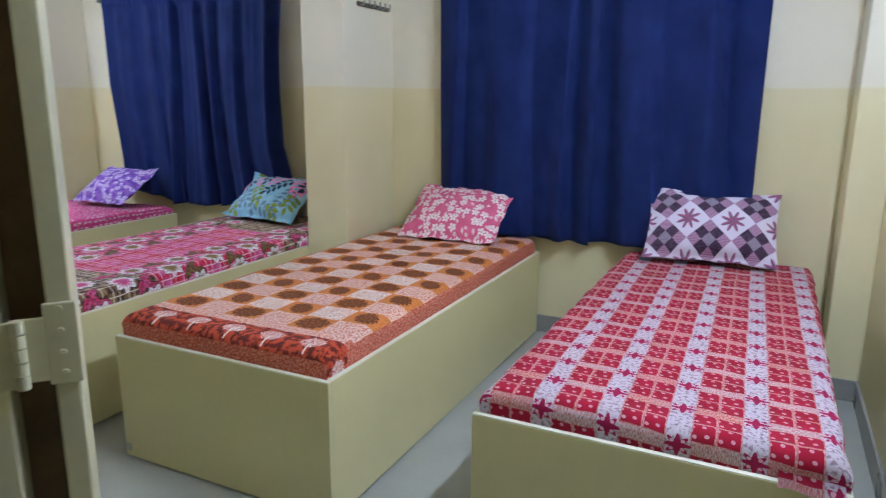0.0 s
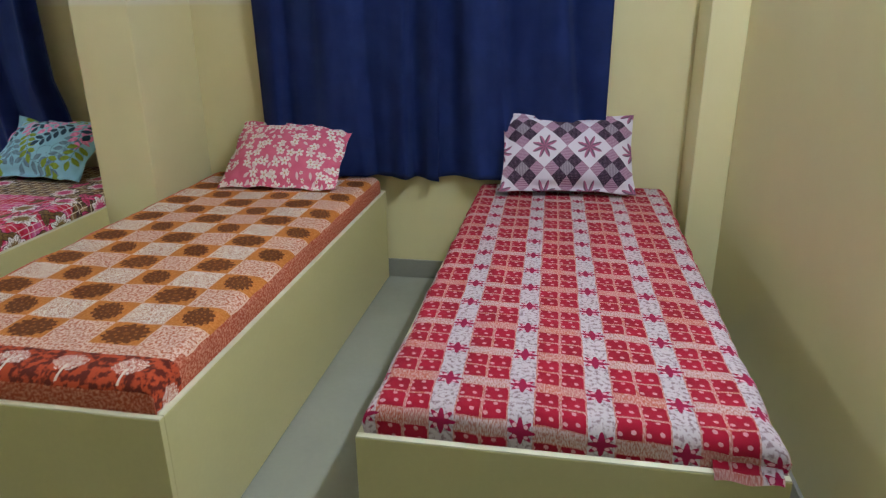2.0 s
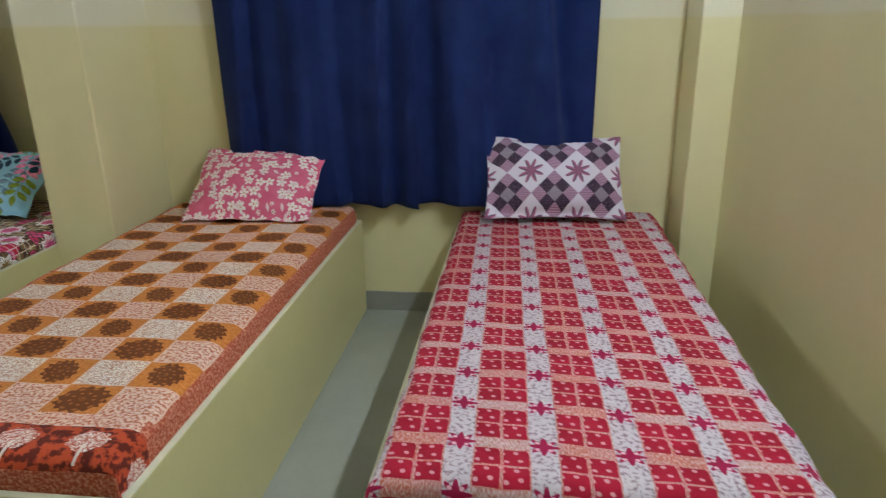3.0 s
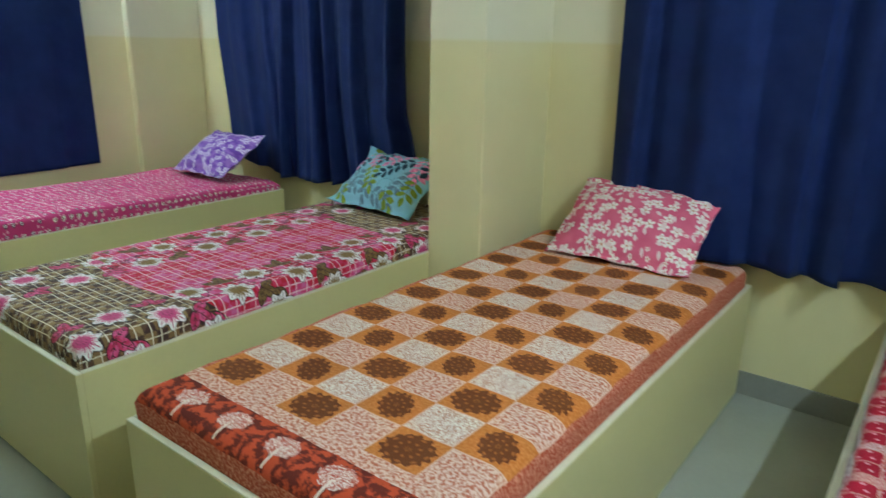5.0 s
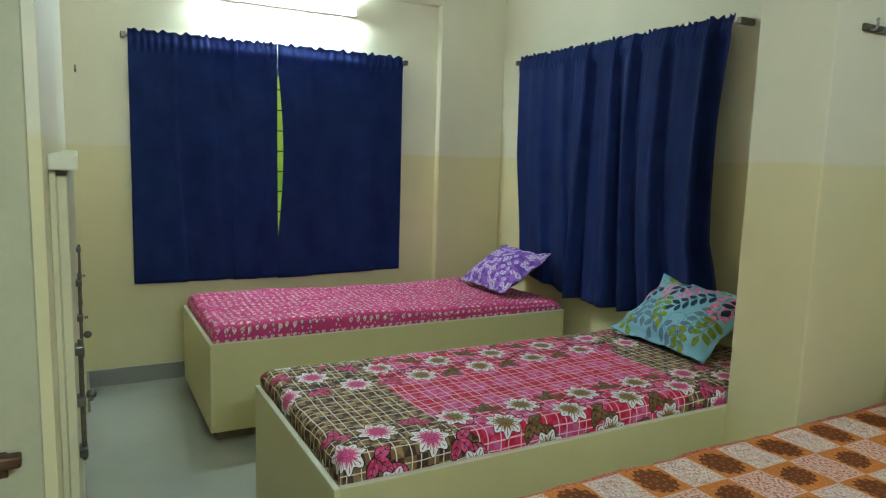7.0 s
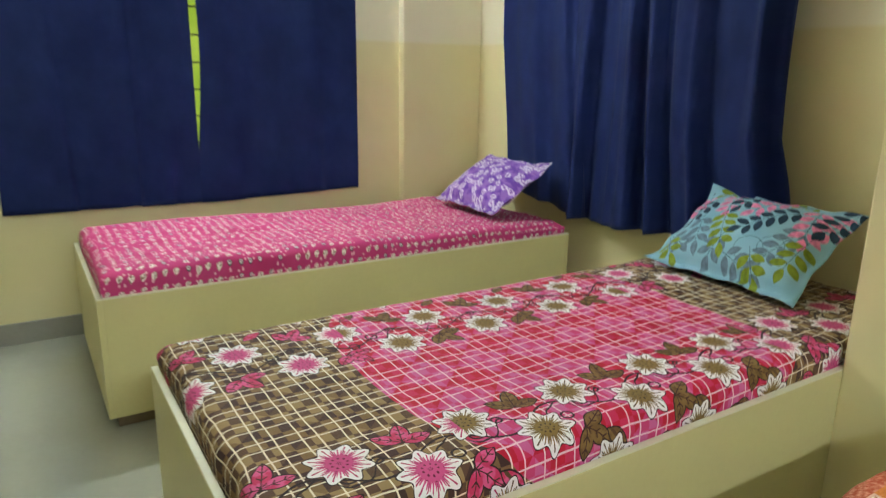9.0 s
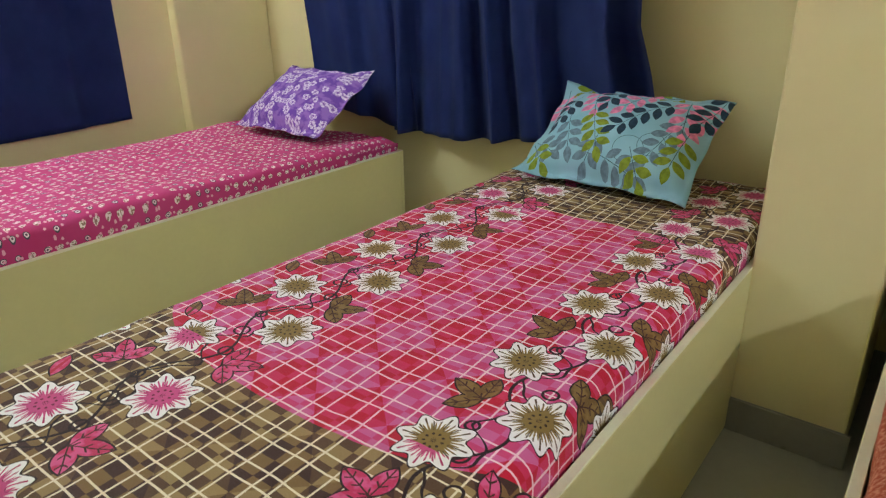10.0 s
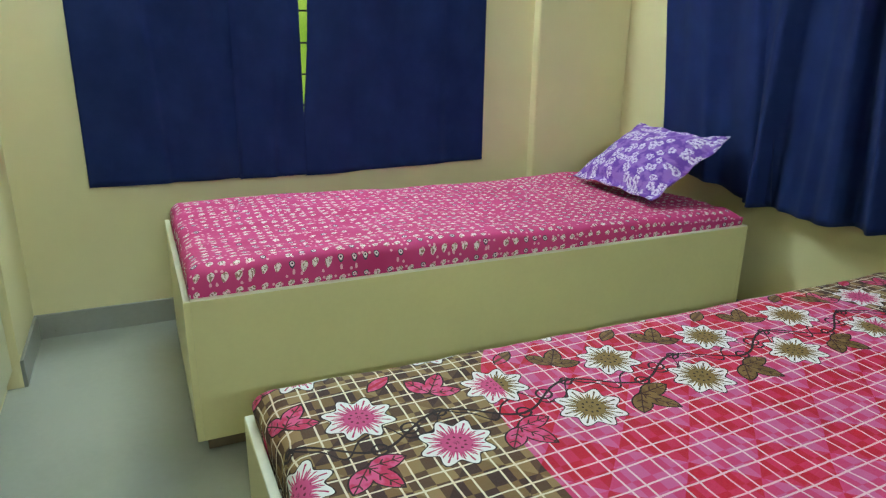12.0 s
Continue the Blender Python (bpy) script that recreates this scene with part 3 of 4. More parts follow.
# ---- windows ----
def window(name, along, w0, w1, z0, z1, face, out, label):
    """Frame, two panes and a barred grill in a wall opening; out is +1 or -1."""
    ob = base(name, 0, 0, 0, label, "window", kind="structure")

    def b(s0, s1, d0, d1, q0, q1):
        lo, hi = sorted((face + out * d0, face + out * d1))
        return block(s0, s1, lo, hi, q0, q1) if along == "x" else block(lo, hi, s0, s1, q0, q1)

    mid = (w0 + w1) / 2
    for s0, s1, q0, q1 in ((w0, w0 + 0.04, z0, z1), (w1 - 0.04, w1, z0, z1), (w0 + 0.04, w1 - 0.04, z0, z0 + 0.04), (w0 + 0.04, w1 - 0.04, z1 - 0.04, z1), (mid - 0.09, mid - 0.05, z0 + 0.04, z1 - 0.04)):
        part("window_frame", b(s0, s1, 0.09, 0.14, q0, q1), FRAMEP, ob)
    for s0, s1 in ((w0 + 0.04, mid - 0.09), (mid - 0.05, w1 - 0.04)):
        g = part("pane", b(s0, s1, 0.112, 0.117, z0 + 0.04, z1 - 0.04), GLASS, ob)
        g.visible_shadow = False
    n = int((z1 - z0) / 0.115)
    for i in range(1, n):
        z = z0 + (z1 - z0) * i / n
        part("grill_bar", b(w0 + 0.02, w1 - 0.02, 0.05, 0.058, z - 0.004, z + 0.004), GRILL, ob)
    for i in range(1, 6):
        s = w0 + (w1 - w0) * i / 6
        part("grill_upright", b(s - 0.004, s + 0.004, 0.059, 0.067, z0, z1), GRILL, ob)


window("window_1", "x", -2.2, -0.75, 0.72, 1.95, NE, 1, "barred window hidden behind a navy curtain")
window("window_2", "x", -5.0, -3.75, 0.75, 1.92, NY, 1, "barred window hidden behind a navy curtain")
window("window_3", "y", 2.86, 4.24, 0.75, 1.9, WX, -1, "barred window with greenery showing between the curtains")
structure("backdrop", block(-8.3, -8.25, 0.0, 7.5, -0.5, 3.6), GREEN, "bright green foliage outside the window", "greenery")


# ---- curtains ----
def curtain_sheet(width, height, folds, depth, seed, lean=None, hem=None, side=None, gather=0.5):
    """A hanging sheet in its own x-z plane; x from 0 to width, z from 0 (hem) to height. lean(s, h): push out; side(s, h): shift along."""
    rnd = random.Random(seed)
    nu, nv = max(60, int(width * 110)), 56
    ph = [rnd.uniform(0, 6.28) for _ in range(6)]
    bm = bmesh.new()
    uvl = bm.loops.layers.uv.new("UVMap")
    grid, uvs = [], {}
    for j in range(nv + 1):
        h = j / nv
        row = []
        for i in range(nu + 1):
            s = i / nu
            n1 = noise.noise(Vector((s * folds * 2.6 + ph[0] * 9, h * 0.55, seed)))
            n2 = noise.noise(Vector((s * folds * 6.0 + ph[1] * 9, h * 1.3, seed * 1.7)))
            q = s * folds + 0.55 * noise.noise(Vector((s * folds * 0.9 + ph[3], h * 0.5, seed * 2.1))) + ph[2]
            q -= math.floor(q)
            saw = q / 0.84 if q < 0.84 else (1 - q) / 0.16
            saw = saw * saw * (3 - 2 * saw) - 0.5
            wave = 1.25 * saw * (0.85 + 0.35 * (1 - h)) + 0.75 * n1 + 0.1 * n2
            amp = depth * (1.0 - 0.35 * h)
            d = wave * amp
            top = max(0.0, (h - 0.955) / 0.045)
            if h > 0.93:
                d = d * (1 - gather) + 0.006 * math.sin(s * folds * 7 * 6.283 + ph[4])
            z = h * height + (hem(s) if hem else 0.0) * (1 - h) + top * 0.010 * math.sin(s * folds * 5.3 * 6.283 + ph[2]) * (1 + math.sin(s * 31 + ph[1])) * 0.6
            x = s * width + 0.012 * math.sin(h * 4 + s * 9 + ph[1]) * min(1, 4 * s * (1 - s) + 0.1)
            if side:
                x += side(s, h)
            y = -d - (lean(s, h) if lean else 0.0) - 0.012 * math.sin(min(1.0, max(0.0, (h - 0.93) / 0.05)) * 3.14)
            v = bm.verts.new((x, y, z))
            uvs[v] = (s * width * 1.3, h * height)
            row.append(v)
        grid.append(row)
    for j in range(nv):
        for i in range(nu):
            f = bm.faces.new((grid[j][i], grid[j][i + 1], grid[j + 1][i + 1], grid[j + 1][i]))
            for lp in f.loops:
                lp[uvl].uv = uvs[lp.vert]
    bmesh.ops.solidify(bm, geom=bm.faces[:], thickness=0.003)
    return bm


def curtain_set(x, y, z, rz, width, height, panels, label):
    """Rod, end brackets and cloth panels; the set's own x runs along the rod, -y into the room."""
    ob = base("curtain", x, y, z, label, "curtain", rz=rz)
    bm = rod(bmesh.new(), (-0.03, 0.028, height - 0.035), (width + 0.03, 0.028, height - 0.035), 0.009)
    part("curtain_rod", bm, STEEL, ob, "thin steel curtain rod", True)
    for xx in (-0.022, width + 0.022):
        bm = block(xx - 0.012, xx + 0.012, -0.014, 0.08, height - 0.05, height - 0.02, bev=0.003)
        part("bracket", bm, DARKSTEEL, ob, "small metal rod bracket")
    for x0, w, kw in panels:
        bm = curtain_sheet(w, height, **kw)
        bmesh.ops.translate(bm, verts=bm.verts, vec=(x0, 0, 0))
        part("curtain_panel", bm, NAVY, ob, smooth=True)
    return ob


curtain_set(-2.28, NE - 0.105, 0.572, 0, 1.67, 1.47, [
    (0.0, 0.91, dict(folds=2.9, depth=0.066, seed=3, hem=lambda s: 0.02 - 0.025 * s)),
    (0.885, 0.80, dict(folds=2.5, depth=0.062, seed=8, hem=lambda s: 0.012 * math.sin(5 * s)))],
    "navy blue cotton curtains drawn across a window")
curtain_set(-5.16, NY - 0.10, 0.575, 0, 1.71, 1.485, [
    (0.0, 0.60, dict(folds=2.2, depth=0.024, seed=5, side=lambda s, h: (0.16 + 0.1 * s) * max(0, 0.55 - h) * (1 - 0.3 * s), hem=lambda s: 0.05 - 0.07 * s)),
    (0.57, 1.14, dict(folds=5.2, depth=0.068, seed=12, lean=lambda s, h: 0.05 * s * (1 - h), side=lambda s, h: s * s * (-0.035 * math.sin(3.1416 * min(1.0, (1 - h) / 0.85)) + 0.4 * max(0, 0.25 - h)), hem=lambda s: -0.03 + 0.13 * s * s))],
    "gathered navy blue curtains hanging over a bed head")
curtain_set(WX + 0.055, 2.705, 0.59, 90, 1.67, 1.445, [
    (0.0, 0.57, dict(folds=2.0, depth=0.012, seed=21, hem=lambda s: 0.01)),
    (0.555, 0.275, dict(folds=1.1, depth=0.010, seed=24, hem=lambda s: 0.005)),
    (0.829, 0.841, dict(folds=2.4, depth=0.012, seed=27, hem=lambda s: 0.02 * s, side=lambda s, h: 0.036 * (1 - s) * max(0.0, math.sin(3.1416 * min(1, max(0, (h - 0.16) / 0.76))))))],
    "flat navy blue curtains parted by a narrow slit")


# ---- beds ----
def mattress_mesh(w, l, h, rad, seed, sag=0.006, step=0.022):
    """A cloth-covered slab; its map follows the cloth over the edges."""
    arc = rad * math.pi / 2
    drop = h - rad

    def prof(t, size):
        """cloth coordinate (0 at the edge of the slab) to place and depth"""
        def edge(q):
            if q >= arc:
                return q - arc + rad, 0.0
            if q >= 0:
                a = q / rad
                return rad - rad * math.cos(a), rad - rad * math.sin(a)
            return 0.0, rad - q
        half = size / 2 - rad + arc
        if t <= half:
            return edge(t)
        p, d = edge(2 * half - t)
        return size - p, d

    def marks(size):
        total = 2 * (size / 2 - rad + arc)
        n = int((total - 2 * arc) / step)
        ts = [-drop, -drop * 0.5, 0.0] + [arc * k / 5 for k in range(1, 6)]
        ts += [arc + (total - 2 * arc) * k / n for k in range(1, n)]
        return ts + [total - q for q in reversed(ts[:8])]

    us, vs = marks(w), marks(l)
    bm = bmesh.new()
    uvl = bm.loops.layers.uv.new("UVMap")
    grid = []
    for v in vs:
        row = []
        for u in us:
            x, du = prof(u, w)
            y, dv = prof(v, l)
            d = max(du, dv) if min(du, dv) < rad * 0.999 else max(du, dv)
            if du > 0 and dv > 0 and max(du, dv) < rad:
                d = min(rad, math.hypot(du, dv))
            n = noise.noise(Vector((x * 2.2 + seed, y * 1.6, seed * 1.7))) * sag * 1.5
            n += noise.noise(Vector((x * 16 + seed, y * 5 + x * 4, seed * 0.7))) * sag * 0.5
            n += noise.noise(Vector((x * 30 + seed, y * 34, 3.3 + seed))) * sag * 0.12
            out = 0.009 * noise.noise(Vector((x * 6 + seed, y * 6, d * 9))) + 0.006 * noise.noise(Vector((x * 19 + seed, y * 19, d * 14)))
            out *= min(1.0, max(0.0, (0.072 - d) / 0.02))
            k = 1 if d < rad * 0.9 else 0
            xx = x + (0 if du == 0 else out * (1 if x < w / 2 else -1))
            yy = y + (0 if dv == 0 else out * (1 if y < l / 2 else -1))
            row.append((bm.verts.new((xx, yy, h - d + n * k)), (u, v)))
        grid.append(row)
    for j in range(len(vs) - 1):
        for i in range(len(us) - 1):
            q = (grid[j][i], grid[j][i + 1], grid[j + 1][i + 1], grid[j + 1][i])
            f = bm.faces.new([a[0] for a in q])
            for lp, a in zip(f.loops, q):
                lp[uvl].uv = a[1]
    bmesh.ops.remove_doubles(bm, verts=bm.verts, dist=0.0004)
    return bm


RIM = 0.482


def bed(x0, x1, y0, y1, label, g=0.008):
    """A storage bed: a box of cream boards, open on top, on a recessed plinth."""
    ob = base("bed", x0, y0, 0, label, "bed", "storage beds")
    w, l, t = x1 - x0, y1 - y0, 0.019
    for name, dims in (("foot_board", (0, w, 0, t)), ("head_board", (0, w, l - t, l)), ("side_board", (0, t, t, l - t)), ("side_board", (w - t, w, t, l - t))):
        p = part(name, block(*dims, g, RIM - 0.004, bev=0.0015), LAM, ob)
        cap = block(dims[0] + 0.001, dims[1] - 0.001, dims[2] + 0.001, dims[3] - 0.001, RIM - 0.004, RIM, bev=0.001)
        part("edge_band", cap, EDGE, p, "pale cream edge band")
    part("deck", block(t, w - t, t, l - t, RIM - 0.12, RIM - 0.1), LAM, ob)
    part("plinth", block(0.03, w - 0.03, 0.03, l - 0.03, 0.0, g + 0.01), PLINTH, ob, "dark recessed plinth")
    return ob


def mattress(x0, x1, y0, y1, mat, seed, label, top=0.552, sag=0.007):
    z = RIM - 0.1
    bm = mattress_mesh(x1 - x0, y1 - y0, top - z, 0.04, seed, sag)
    core = block(0.012, x1 - x0 - 0.012, 0.012, y1 - y0 - 0.012, 0.0, top - z - 0.025, bev=0.02)
    ob = put_mesh("mattress", core, WHITEP)
    ob.location = (x0, y0, z)
    part("bed_sheet", bm, mat, ob, "printed cotton sheet tucked round the slab", True)
    return tagged(ob, label, "mattress")


def pillow_mesh(w, h, thick, seed, flange=0.03):
    """A stuffed pillow in its own x-y plane with a flat stitched flange; z is its thickness."""
    n = 34
    bm = bmesh.new()
    uvl = bm.loops.layers.uv.new("UVMap")
    sheets = []
    for sgn in (1, -1):
        g = []
        for j in range(n + 1):
            row = []
            for i in range(n + 1):
                s, t = -1 + 2 * i / n, -1 + 2 * j / n
                pinch = 1 - 0.055 * (1 - abs(t) ** 2) * abs(s) ** 3, 1 - 0.075 * (1 - abs(s) ** 2) * abs(t) ** 3
                x, y = s * w / 2 * pinch[0], t * h / 2 * pinch[1]
                ein, ejn = 1 - flange * 2 / w, 1 - flange * 2 / h
                a, b = min(1, abs(s) / ein), min(1, abs(t) / ejn)
                fat = (max(0, 1 - a ** 2.4) ** 0.55) * (max(0, 1 - b ** 2.4) ** 0.55)
                z = sgn * (thick / 2 * fat + 0.0015)
                wr = noise.noise(Vector((x * 9 + seed, y * 9, seed * 2.0))) * 0.012 * fat
                wr += noise.noise(Vector((x * 26 + seed, y * 18, seed))) * 0.004
                curl = 0.018 * (abs(s) * abs(t)) ** 5 * (1 if (seed + (i > n / 2)) % 2 else -0.6)
                fl = 0.006 * math.sin(11 * s + seed) * abs(t) ** 6 + 0.006 * math.sin(9 * t + seed) * abs(s) ** 6
                row.append((bm.verts.new((x, y, z + wr * sgn + curl + fl)), (x + w / 2, y + h / 2)))
            g.append(row)
        sheets.append(g)
        for j in range(n):
            for i in range(n):
                q = [g[j][i], g[j][i + 1], g[j + 1][i + 1], g[j + 1][i]]
                if sgn < 0:
                    q.reverse()
                f = bm.faces.new([a[0] for a in q])
                for lp, a in zip(f.loops, q):
                    lp[uvl].uv = a[1]
    a, b = sheets
    ring = [(0, i) for i in range(n)] + [(j, n) for j in range(n)] + [(n, n - i) for i in range(n)] + [(n - j, 0) for j in range(n)]
    for k in range(len(ring)):
        (j0, i0), (j1, i1) = ring[k], ring[(k + 1) % len(ring)]
        f = bm.faces.new((b[j0][i0][0], b[j1][i1][0], a[j1][i1][0], a[j0][i0][0]))
        for lp in f.loops:
            lp[uvl].uv = a[j0][i0][1]
    return bm


def pillow(bl, br, up, w, h, thick, mat, seed, label):
    """Leans from its foot edge bl-br towards the point up (middle of its upper edge)."""
    bl, br, up = Vector(bl), Vector(br), Vector(up)
    mid = (bl + br) / 2
    x = (br - bl).normalized()
    y = (up - mid)
    y = (y - x * y.dot(x)).normalized()
    z = x.cross(y)
    m = Matrix((x, y, z)).transposed().to_4x4()
    m.translation = mid + y * (h / 2)
    ob = put_mesh("pillow", pillow_mesh(w, h, thick, seed), mat, True)
    ob.matrix_basis = m
    return tagged(ob, label, "pillow")


bed(-1.2, -0.288, 3.0, 5.055, "cream laminate box bed standing near the side wall")
two = bed(-2.605, -1.67, 2.985, 5.045, "cream laminate box bed standing beside the wall pier")
part("corner_bracket", block(0.004, 0.03, -0.004, 0.0, 0.03, 0.06, bev=0.001), STEEL, two, "small steel corner bracket")
bed(-3.845, -2.927, 3.013, 5.10, "cream laminate box bed with its head behind the pier")
bed(-5.39, -4.485, 2.95, 5.02, "cream laminate box bed standing under the curtained window", 0.048)
IN = 0.022
RED = red_check()
mattress(-1.2 + IN, -0.288 - 0.01, 3.0 + IN, 5.035, RED, 1.3, "mattress in a red and white patchwork check sheet")
mattress(-2.605 + IN, -1.67 - IN, 2.985 + IN, 5.025, rust_check(0.9, 2.05), 4.1, "mattress in a rust-orange checked block print sheet", 0.566)
mattress(-3.845 + IN, -2.927 - IN, 3.013 + IN, 5.075, floral_plaid(), 7.7, "mattress in a pink and brown plaid sheet with white flowers")
mattress(-5.39 + IN, -4.485 - IN, 2.95 + IN, 5.0, pink_small(), 2.6, "mattress in a pink sheet with small white motifs", sag=0.017)

pillow((-1.06, 4.765, 0.572), (-0.45, 4.805, 0.572), (-0.765, 4.985, 0.845), 0.61, 0.40, 0.155, quilt_print(), 3, "purple and white patchwork print pillow leaning on the curtain")
pillow((-2.39, 4.665, 0.572), (-1.81, 4.65, 0.572), (-2.14, 4.98, 0.82), 0.60, 0.43, 0.13, pink_flower(), 4, "pink pillow with white flowers leaning on the curtain")
pillow((-3.72, 4.69, 0.572), (-3.15, 4.675, 0.572), (-3.46, 5.03, 0.815), 0.57, 0.42, 0.155, leaf_print(), 5, "light blue pillow with navy and pink leaf print")
pillow((-5.21, 4.68, 0.572), (-4.61, 4.655, 0.572), (-4.985, 5.03, 0.80), 0.565, 0.42, 0.145, violet_print(), 6, "violet pillow with white flower print leaning in the corner")


# ---- lamps ----
def tube_lamp(x, y, z, rz, length, mat, label):
    """A batten with a glowing tube; the lamp's own x is its length, -y faces the room."""
    ob = base("tube_light", x, y, z, label, "lamp", rz=rz)
    part("batten", block(-length / 2 - 0.03, length / 2 + 0.03, -0.035, 0.0, -0.02, 0.02, bev=0.004), WHITEP, ob, "white metal batten")
    part("tube", rod(bmesh.new(), (-length / 2, -0.055, 0), (length / 2, -0.055, 0), 0.014, 16), mat, ob, "glowing white tube", True)
    for s in (-1, 1):
        xx = s * (length / 2 + 0.012)
        part("lamp_holder", block(xx - 0.011, xx + 0.011, -0.075, -0.035, -0.018, 0.018, bev=0.003), WHITEP, ob)


tube_lamp(WX, 3.58, 2.28, 90, 0.9, TUBEW, "glowing tube light on the wall above the window")
tube_lamp(EX, 3.2, 2.5, -90, 1.15, TUBE, "glowing tube light high on the side wall")


# ---- fittings ----
def hook_rail(x, y0, y1, z):
    ob = base("hook_rail", x, y0, z, "steel coat hook rail on the pier wall", "hook rail")
    part("rail", block(0, 0.012, 0, y1 - y0, -0.012, 0.012, bev=0.003), DARKSTEEL, ob)
    n = 6
    for i in range(n):
        y = (y1 - y0) * (i + 0.5) / n
        bm = bmesh.new()
        pts = [(0.012, y, -0.006), (0.028, y, -0.01), (0.036, y, 0.004), (0.035, y, 0.022)]
        for a, b in zip(pts, pts[1:]):
            rod(bm, a, b, 0.004, 8)
        bmesh.ops.create_uvsphere(bm, u_segments=8, v_segments=6, radius=0.006, matrix=Matrix.Translation(pts[-1]))
        part("hook", bm, STEEL, ob, smooth=True)


hook_rail(-2.65, 4.69, 5.02, 1.835)


def cupboard():
    """Built-in low cupboard flush with the short wall, with bolts on its doors."""
    y = SY
    ob = base("wall_cupboard", 0, 0, 0, "cream built-in low cupboard with bolted doors", "cupboard")
    part("cabinet_body", block(-5.12, -2.75, y, y + 0.012, 0.06, 1.33, bev=0.003), DOORPAINT, ob)
    part("top_ledge", block(-5.14, -2.73, y, y + 0.05, 1.33, 1.36, bev=0.004), EDGE, ob, "pale top ledge")
    for i in range(3):
        x0 = -5.11 + i * 0.785
        d = part("cabinet_door", block(x0, x0 + 0.775, y + 0.012, y + 0.03, 0.08, 1.32, bev=0.003), DOORPAINT, ob)
        bm = rod(bmesh.new(), (x0 + 0.7, y + 0.04, 0.72), (x0 + 0.7, y + 0.04, 0.98), 0.005)
        for z in (0.74, 0.85, 0.96):
            box(bm, x0 + 0.68, x0 + 0.72, y + 0.03, y + 0.047, z - 0.009, z + 0.009, bev=0.002)
        rod(bm, (x0 + 0.7, y + 0.05, 0.85), (x0 + 0.7, y + 0.06, 0.85), 0.004)
        part("tower_bolt", bm, DARKSTEEL, d, "dark steel sliding bolt")
        bm = rod(bmesh.new(), (x0 + 0.7, y + 0.03, 0.6), (x0 + 0.7, y + 0.055, 0.6), 0.006)
        bmesh.ops.create_uvsphere(bm, u_segments=12, v_segments=8, radius=0.016, matrix=Matrix.Translation((x0 + 0.7, y + 0.06, 0.6)))
        part("knob", bm, DARKSTEEL, d, "small dark knob", True)


cupboard()
bm = rod(bmesh.new(), (-5.45, SY, 1.79), (-5.45, SY + 0.05, 1.79), 0.012)
rod(bm, (-5.45, SY + 0.05, 1.79), (-5.45, SY + 0.06, 1.79), 0.02)
tagged(put_mesh("rod_bracket", bm, DARKSTEEL), "small metal rod holder high on the wall", "bracket")


def doorway():
    """The wooden frame post of the entry with the broad hinge of its folded leaf."""
    ob = base("door_1", -1.385, 1.885, 0, "cream painted door post with an open folded leaf", "door", kind="structure", rz=50)
    part("door_post", block(0.074, 0.103, -0.05, 0.03, 0.0, 2.1, bev=0.003), DOORPAINT, ob)
    part("door_leaf", block(-0.13, 0.026, -0.05, 0.012, 0.01, 2.08, bev=0.004), DOORPAINT, ob)
    # the gap between leaf and post; its shadow is painted in as dark brown
    part("door_rebate", block(0.0, 0.074, 0.014, 0.04, 0.0, 2.1), SHADEWOOD, ob, "brown wood rebate with its shade put into the colour")
    h = bmesh.new()
    z0 = 1.03
    box(h, 0.07, 0.107, -0.0555, -0.0505, z0 - 0.052, z0 + 0.053, bev=0.002)
    box(h, 0.045, 0.074, -0.0552, -0.0508, z0 - 0.046, z0 + 0.036, bev=0.002)
    box(h, -0.115, 0.04, -0.0555, -0.0505, z0 - 0.052, z0 + 0.033, bev=0.002)
    for k in range(5):
        rod(h, (0.043, -0.06, z0 - 0.05 + k * 0.0175), (0.043, -0.06, z0 - 0.034 + k * 0.0175), 0.0078)
    for z in (-0.037, -0.011, 0.017, 0.045):
        rod(h, (0.088, -0.0585, z0 + z), (0.088, -0.0553, z0 + z), 0.0045)
        box(h, 0.0848, 0.0912, -0.0592, -0.0584, z0 + z - 0.0006, z0 + z + 0.0006)
    part("hinge", h, DOORPAINT, ob, "broad painted hinge with four screws")


doorway()


def open_leaf():
    """The second leaf, standing open before the side wall, with a hasp over its free edge."""
    ob = base("door_2", -0.318, 2.40, 0, "cream painted door leaf standing open with a hasp", "door", kind="structure", rz=-8)
    part("door_leaf", block(0.0, 0.035, -0.85, 0.0, 0.012, 2.06, bev=0.003), DOORPAINT, ob)
    bm = bmesh.new()
    n, ro, ri, t = 28, 0.021, 0.0115, 0.004
    rings = []
    for k in range(n):
        a = 6.28319 * k / n
        for r in (ro, ri):
            for y in (-t / 2, t / 2):
                rings.append(bm.verts.new((r * math.cos(a), y, r * math.sin(a))))
    for k in range(n):
        a, b = rings[4 * k:4 * k + 4], rings[4 * ((k + 1) % n):4 * ((k + 1) % n) + 4]
        for i, j in ((0, 1), (1, 3), (3, 2), (2, 0)):
            bm.faces.new((a[i], a[j], b[j], b[i]))
    bmesh.ops.translate(bm, verts=bm.verts, vec=(-0.012, 0.003, 1.05))
    box(bm, 0.004, 0.036, 0.001, 0.005, 1.031, 1.069, bev=0.001)
    part("hasp", bm, STEEL, ob, "dull steel hasp ring")


open_leaf()


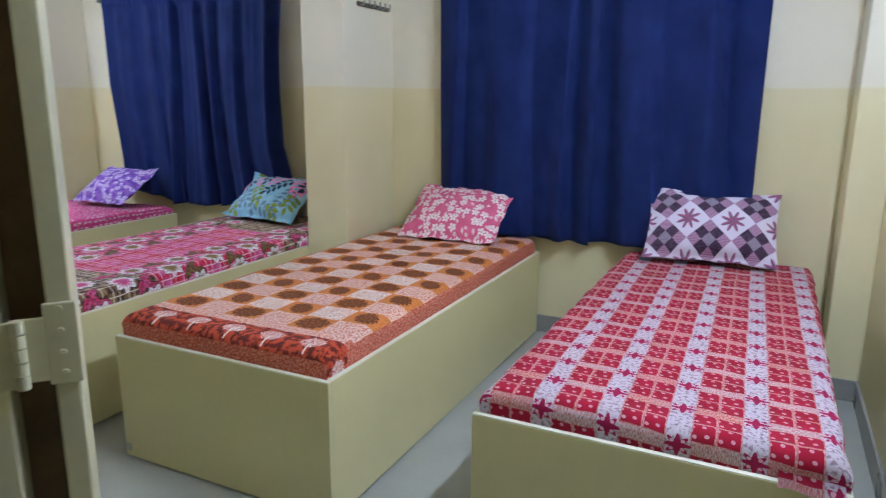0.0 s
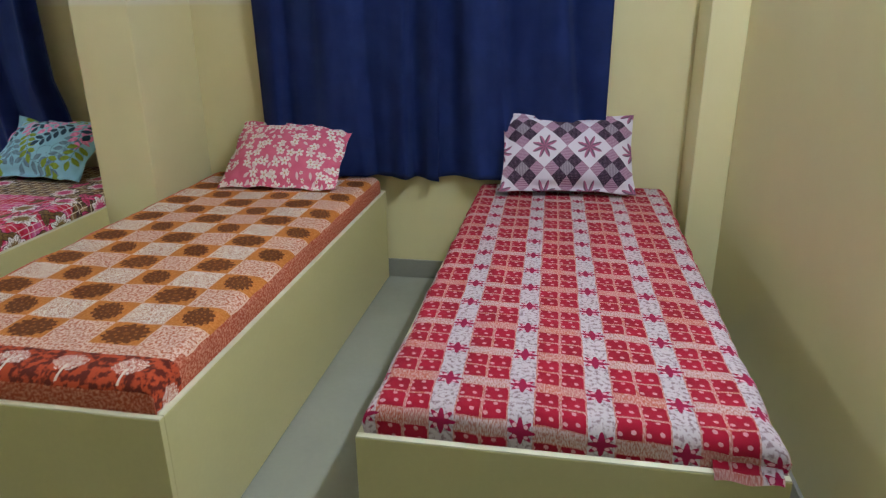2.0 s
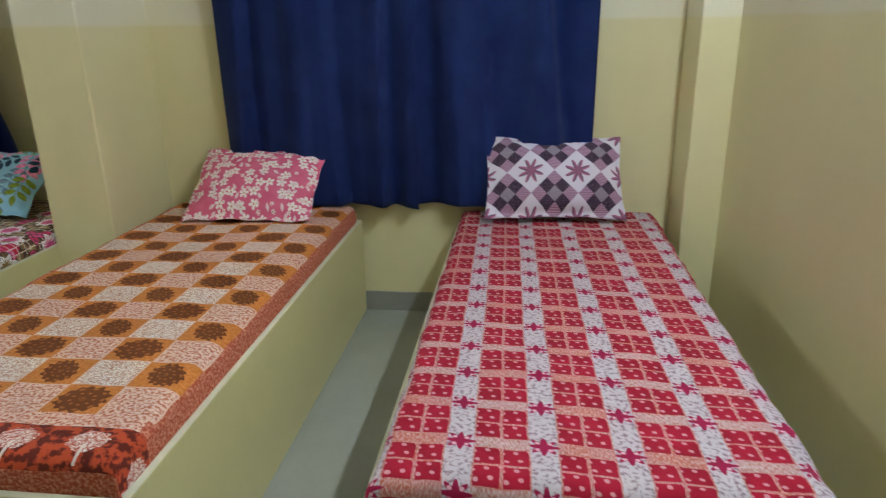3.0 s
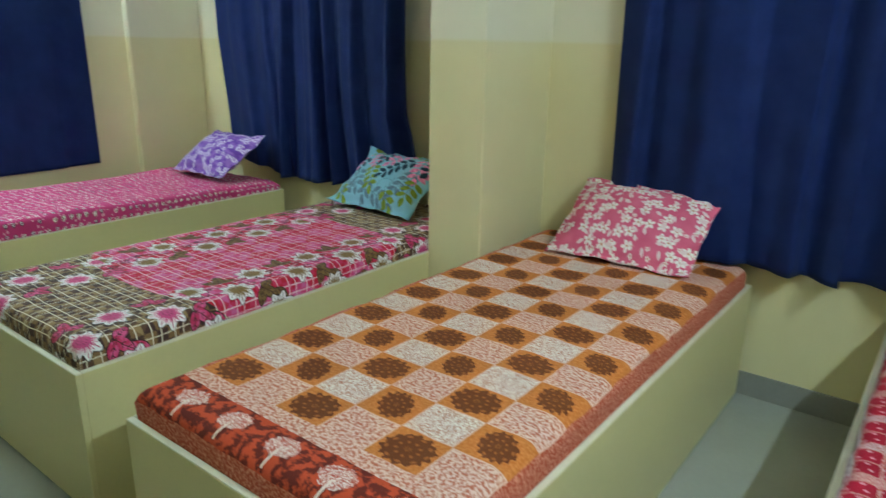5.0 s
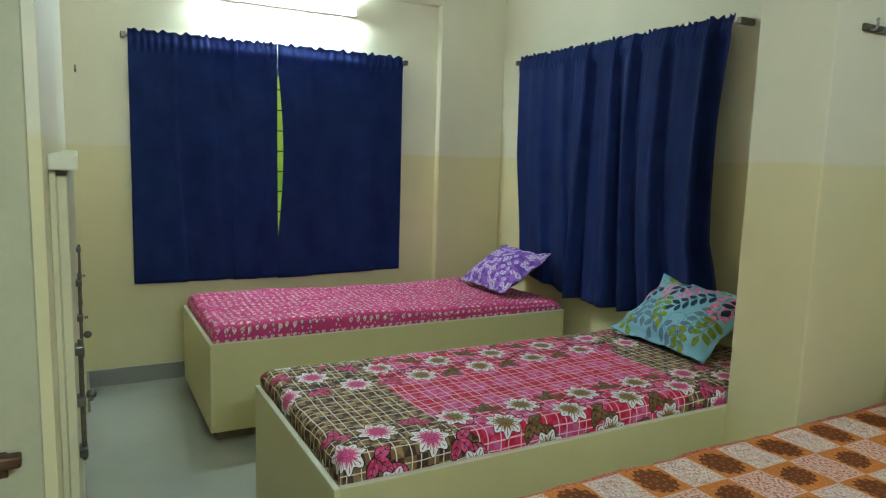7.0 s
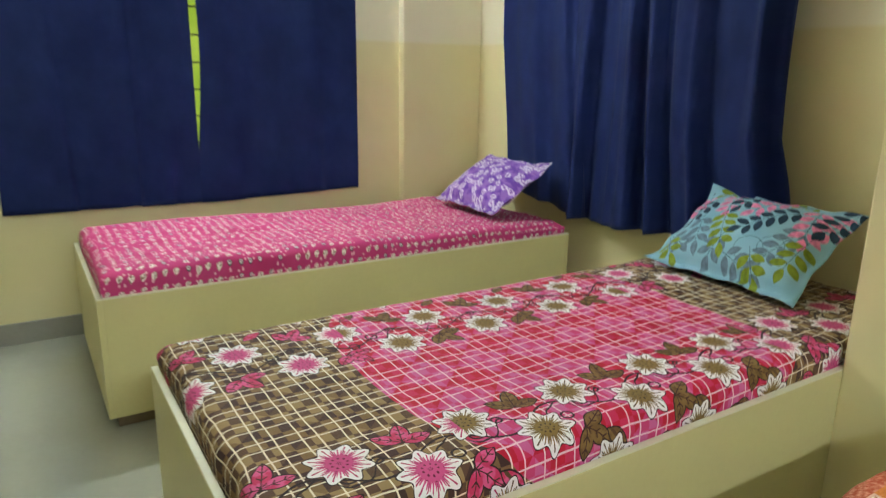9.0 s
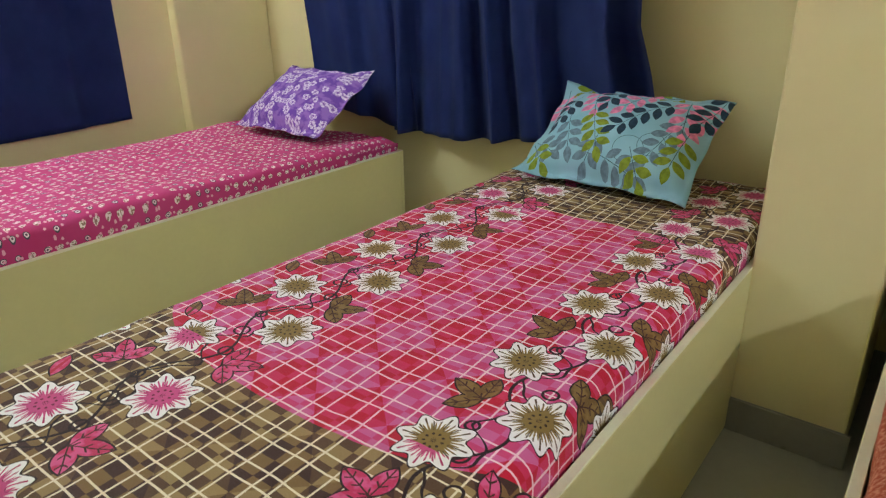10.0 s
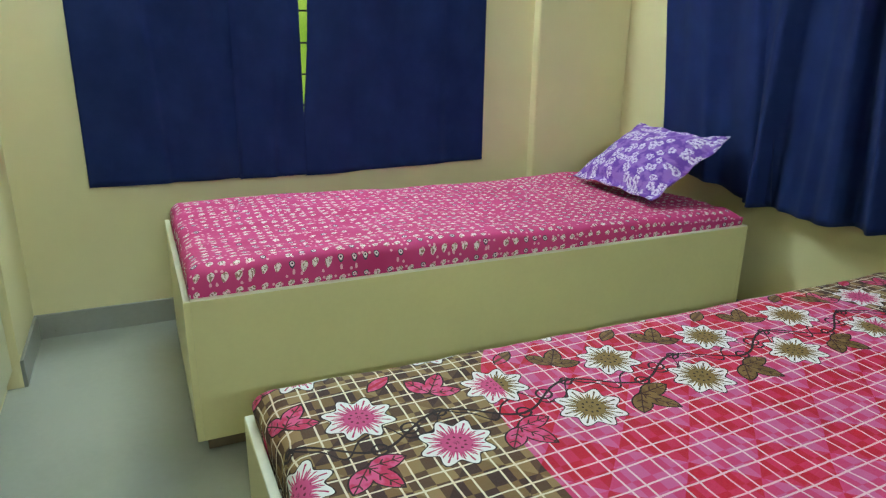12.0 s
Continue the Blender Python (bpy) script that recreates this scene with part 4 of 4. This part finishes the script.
def switch_board():
    ob = base("switch_board", EX, 3.13, 1.388, "white wall switch board with a black adapter", "switch board")
    part("plate", block(-0.018, 0.0, 0.0, 0.27, 0.0, 0.2, bev=0.004), WHITEP, ob)
    part("adapter", block(-0.055, -0.018, 0.02, 0.262, 0.045, 0.185, bev=0.008), BLACK, ob, "black plastic adapter")
    part("plug", block(-0.045, -0.018, 0.264, 0.285, 0.11, 0.15, bev=0.004), BLACK, ob)


switch_board()


def sheet_flap():
    """A loose corner of the red sheet lying over the foot rim."""
    bm = bmesh.new()
    uvl = bm.loops.layers.uv.new("UVMap")
    g = []
    for j in range(7):
        row = []
        for i in range(13):
            s, q = i / 12, j / 6
            x = -0.44 + 0.135 * s
            y = 3.03 - 0.042 * q
            z = RIM + 0.022 * (1 - q) ** 2 + 0.004 + 0.004 * math.sin(9 * s) * q - (0.012 if q > 0.9 else 0)
            row.append(bm.verts.new((x, y, z)))
        g.append(row)
    for j in range(6):
        for i in range(12):
            f = bm.faces.new((g[j][i], g[j][i + 1], g[j + 1][i + 1], g[j + 1][i]))
            for lp in f.loops:
                lp[uvl].uv = (lp.vert.co.x + 1.2, lp.vert.co.y - 3.0)
    bmesh.ops.solidify(bm, geom=bm.faces[:], thickness=0.002)
    ob = part("sheet_corner", bm, RED, bpy.data.objects["mattress"], "loose red and white sheet corner", True)
    ob.matrix_parent_inverse = bpy.data.objects["mattress"].matrix_basis.inverted()


sheet_flap()


def latch(y, z):
    """A dark latch handle on the entry wall."""
    ob = base("wall_latch", -2.5, y, z, "dark brown latch handle fixed to the entry door", "latch")
    part("back_plate", block(0, 0.006, -0.12, 0.0, -0.03, 0.012, bev=0.002), BROWN, ob)
    part("grip", block(0.006, 0.03, -0.12, 0.02, -0.008, 0.012, bev=0.004), BROWN, ob)


latch(2.325, 0.885)
latch(2.315, 1.35)

side_door = base("door_3", -2.53, 1.88, 0, "cream painted flush door closed beside the entry", "door", kind="structure")
part("door_leaf", block(0.0, 0.03, 0.0, 0.492, 0.01, 2.1, bev=0.003), DOORDULL, side_door)
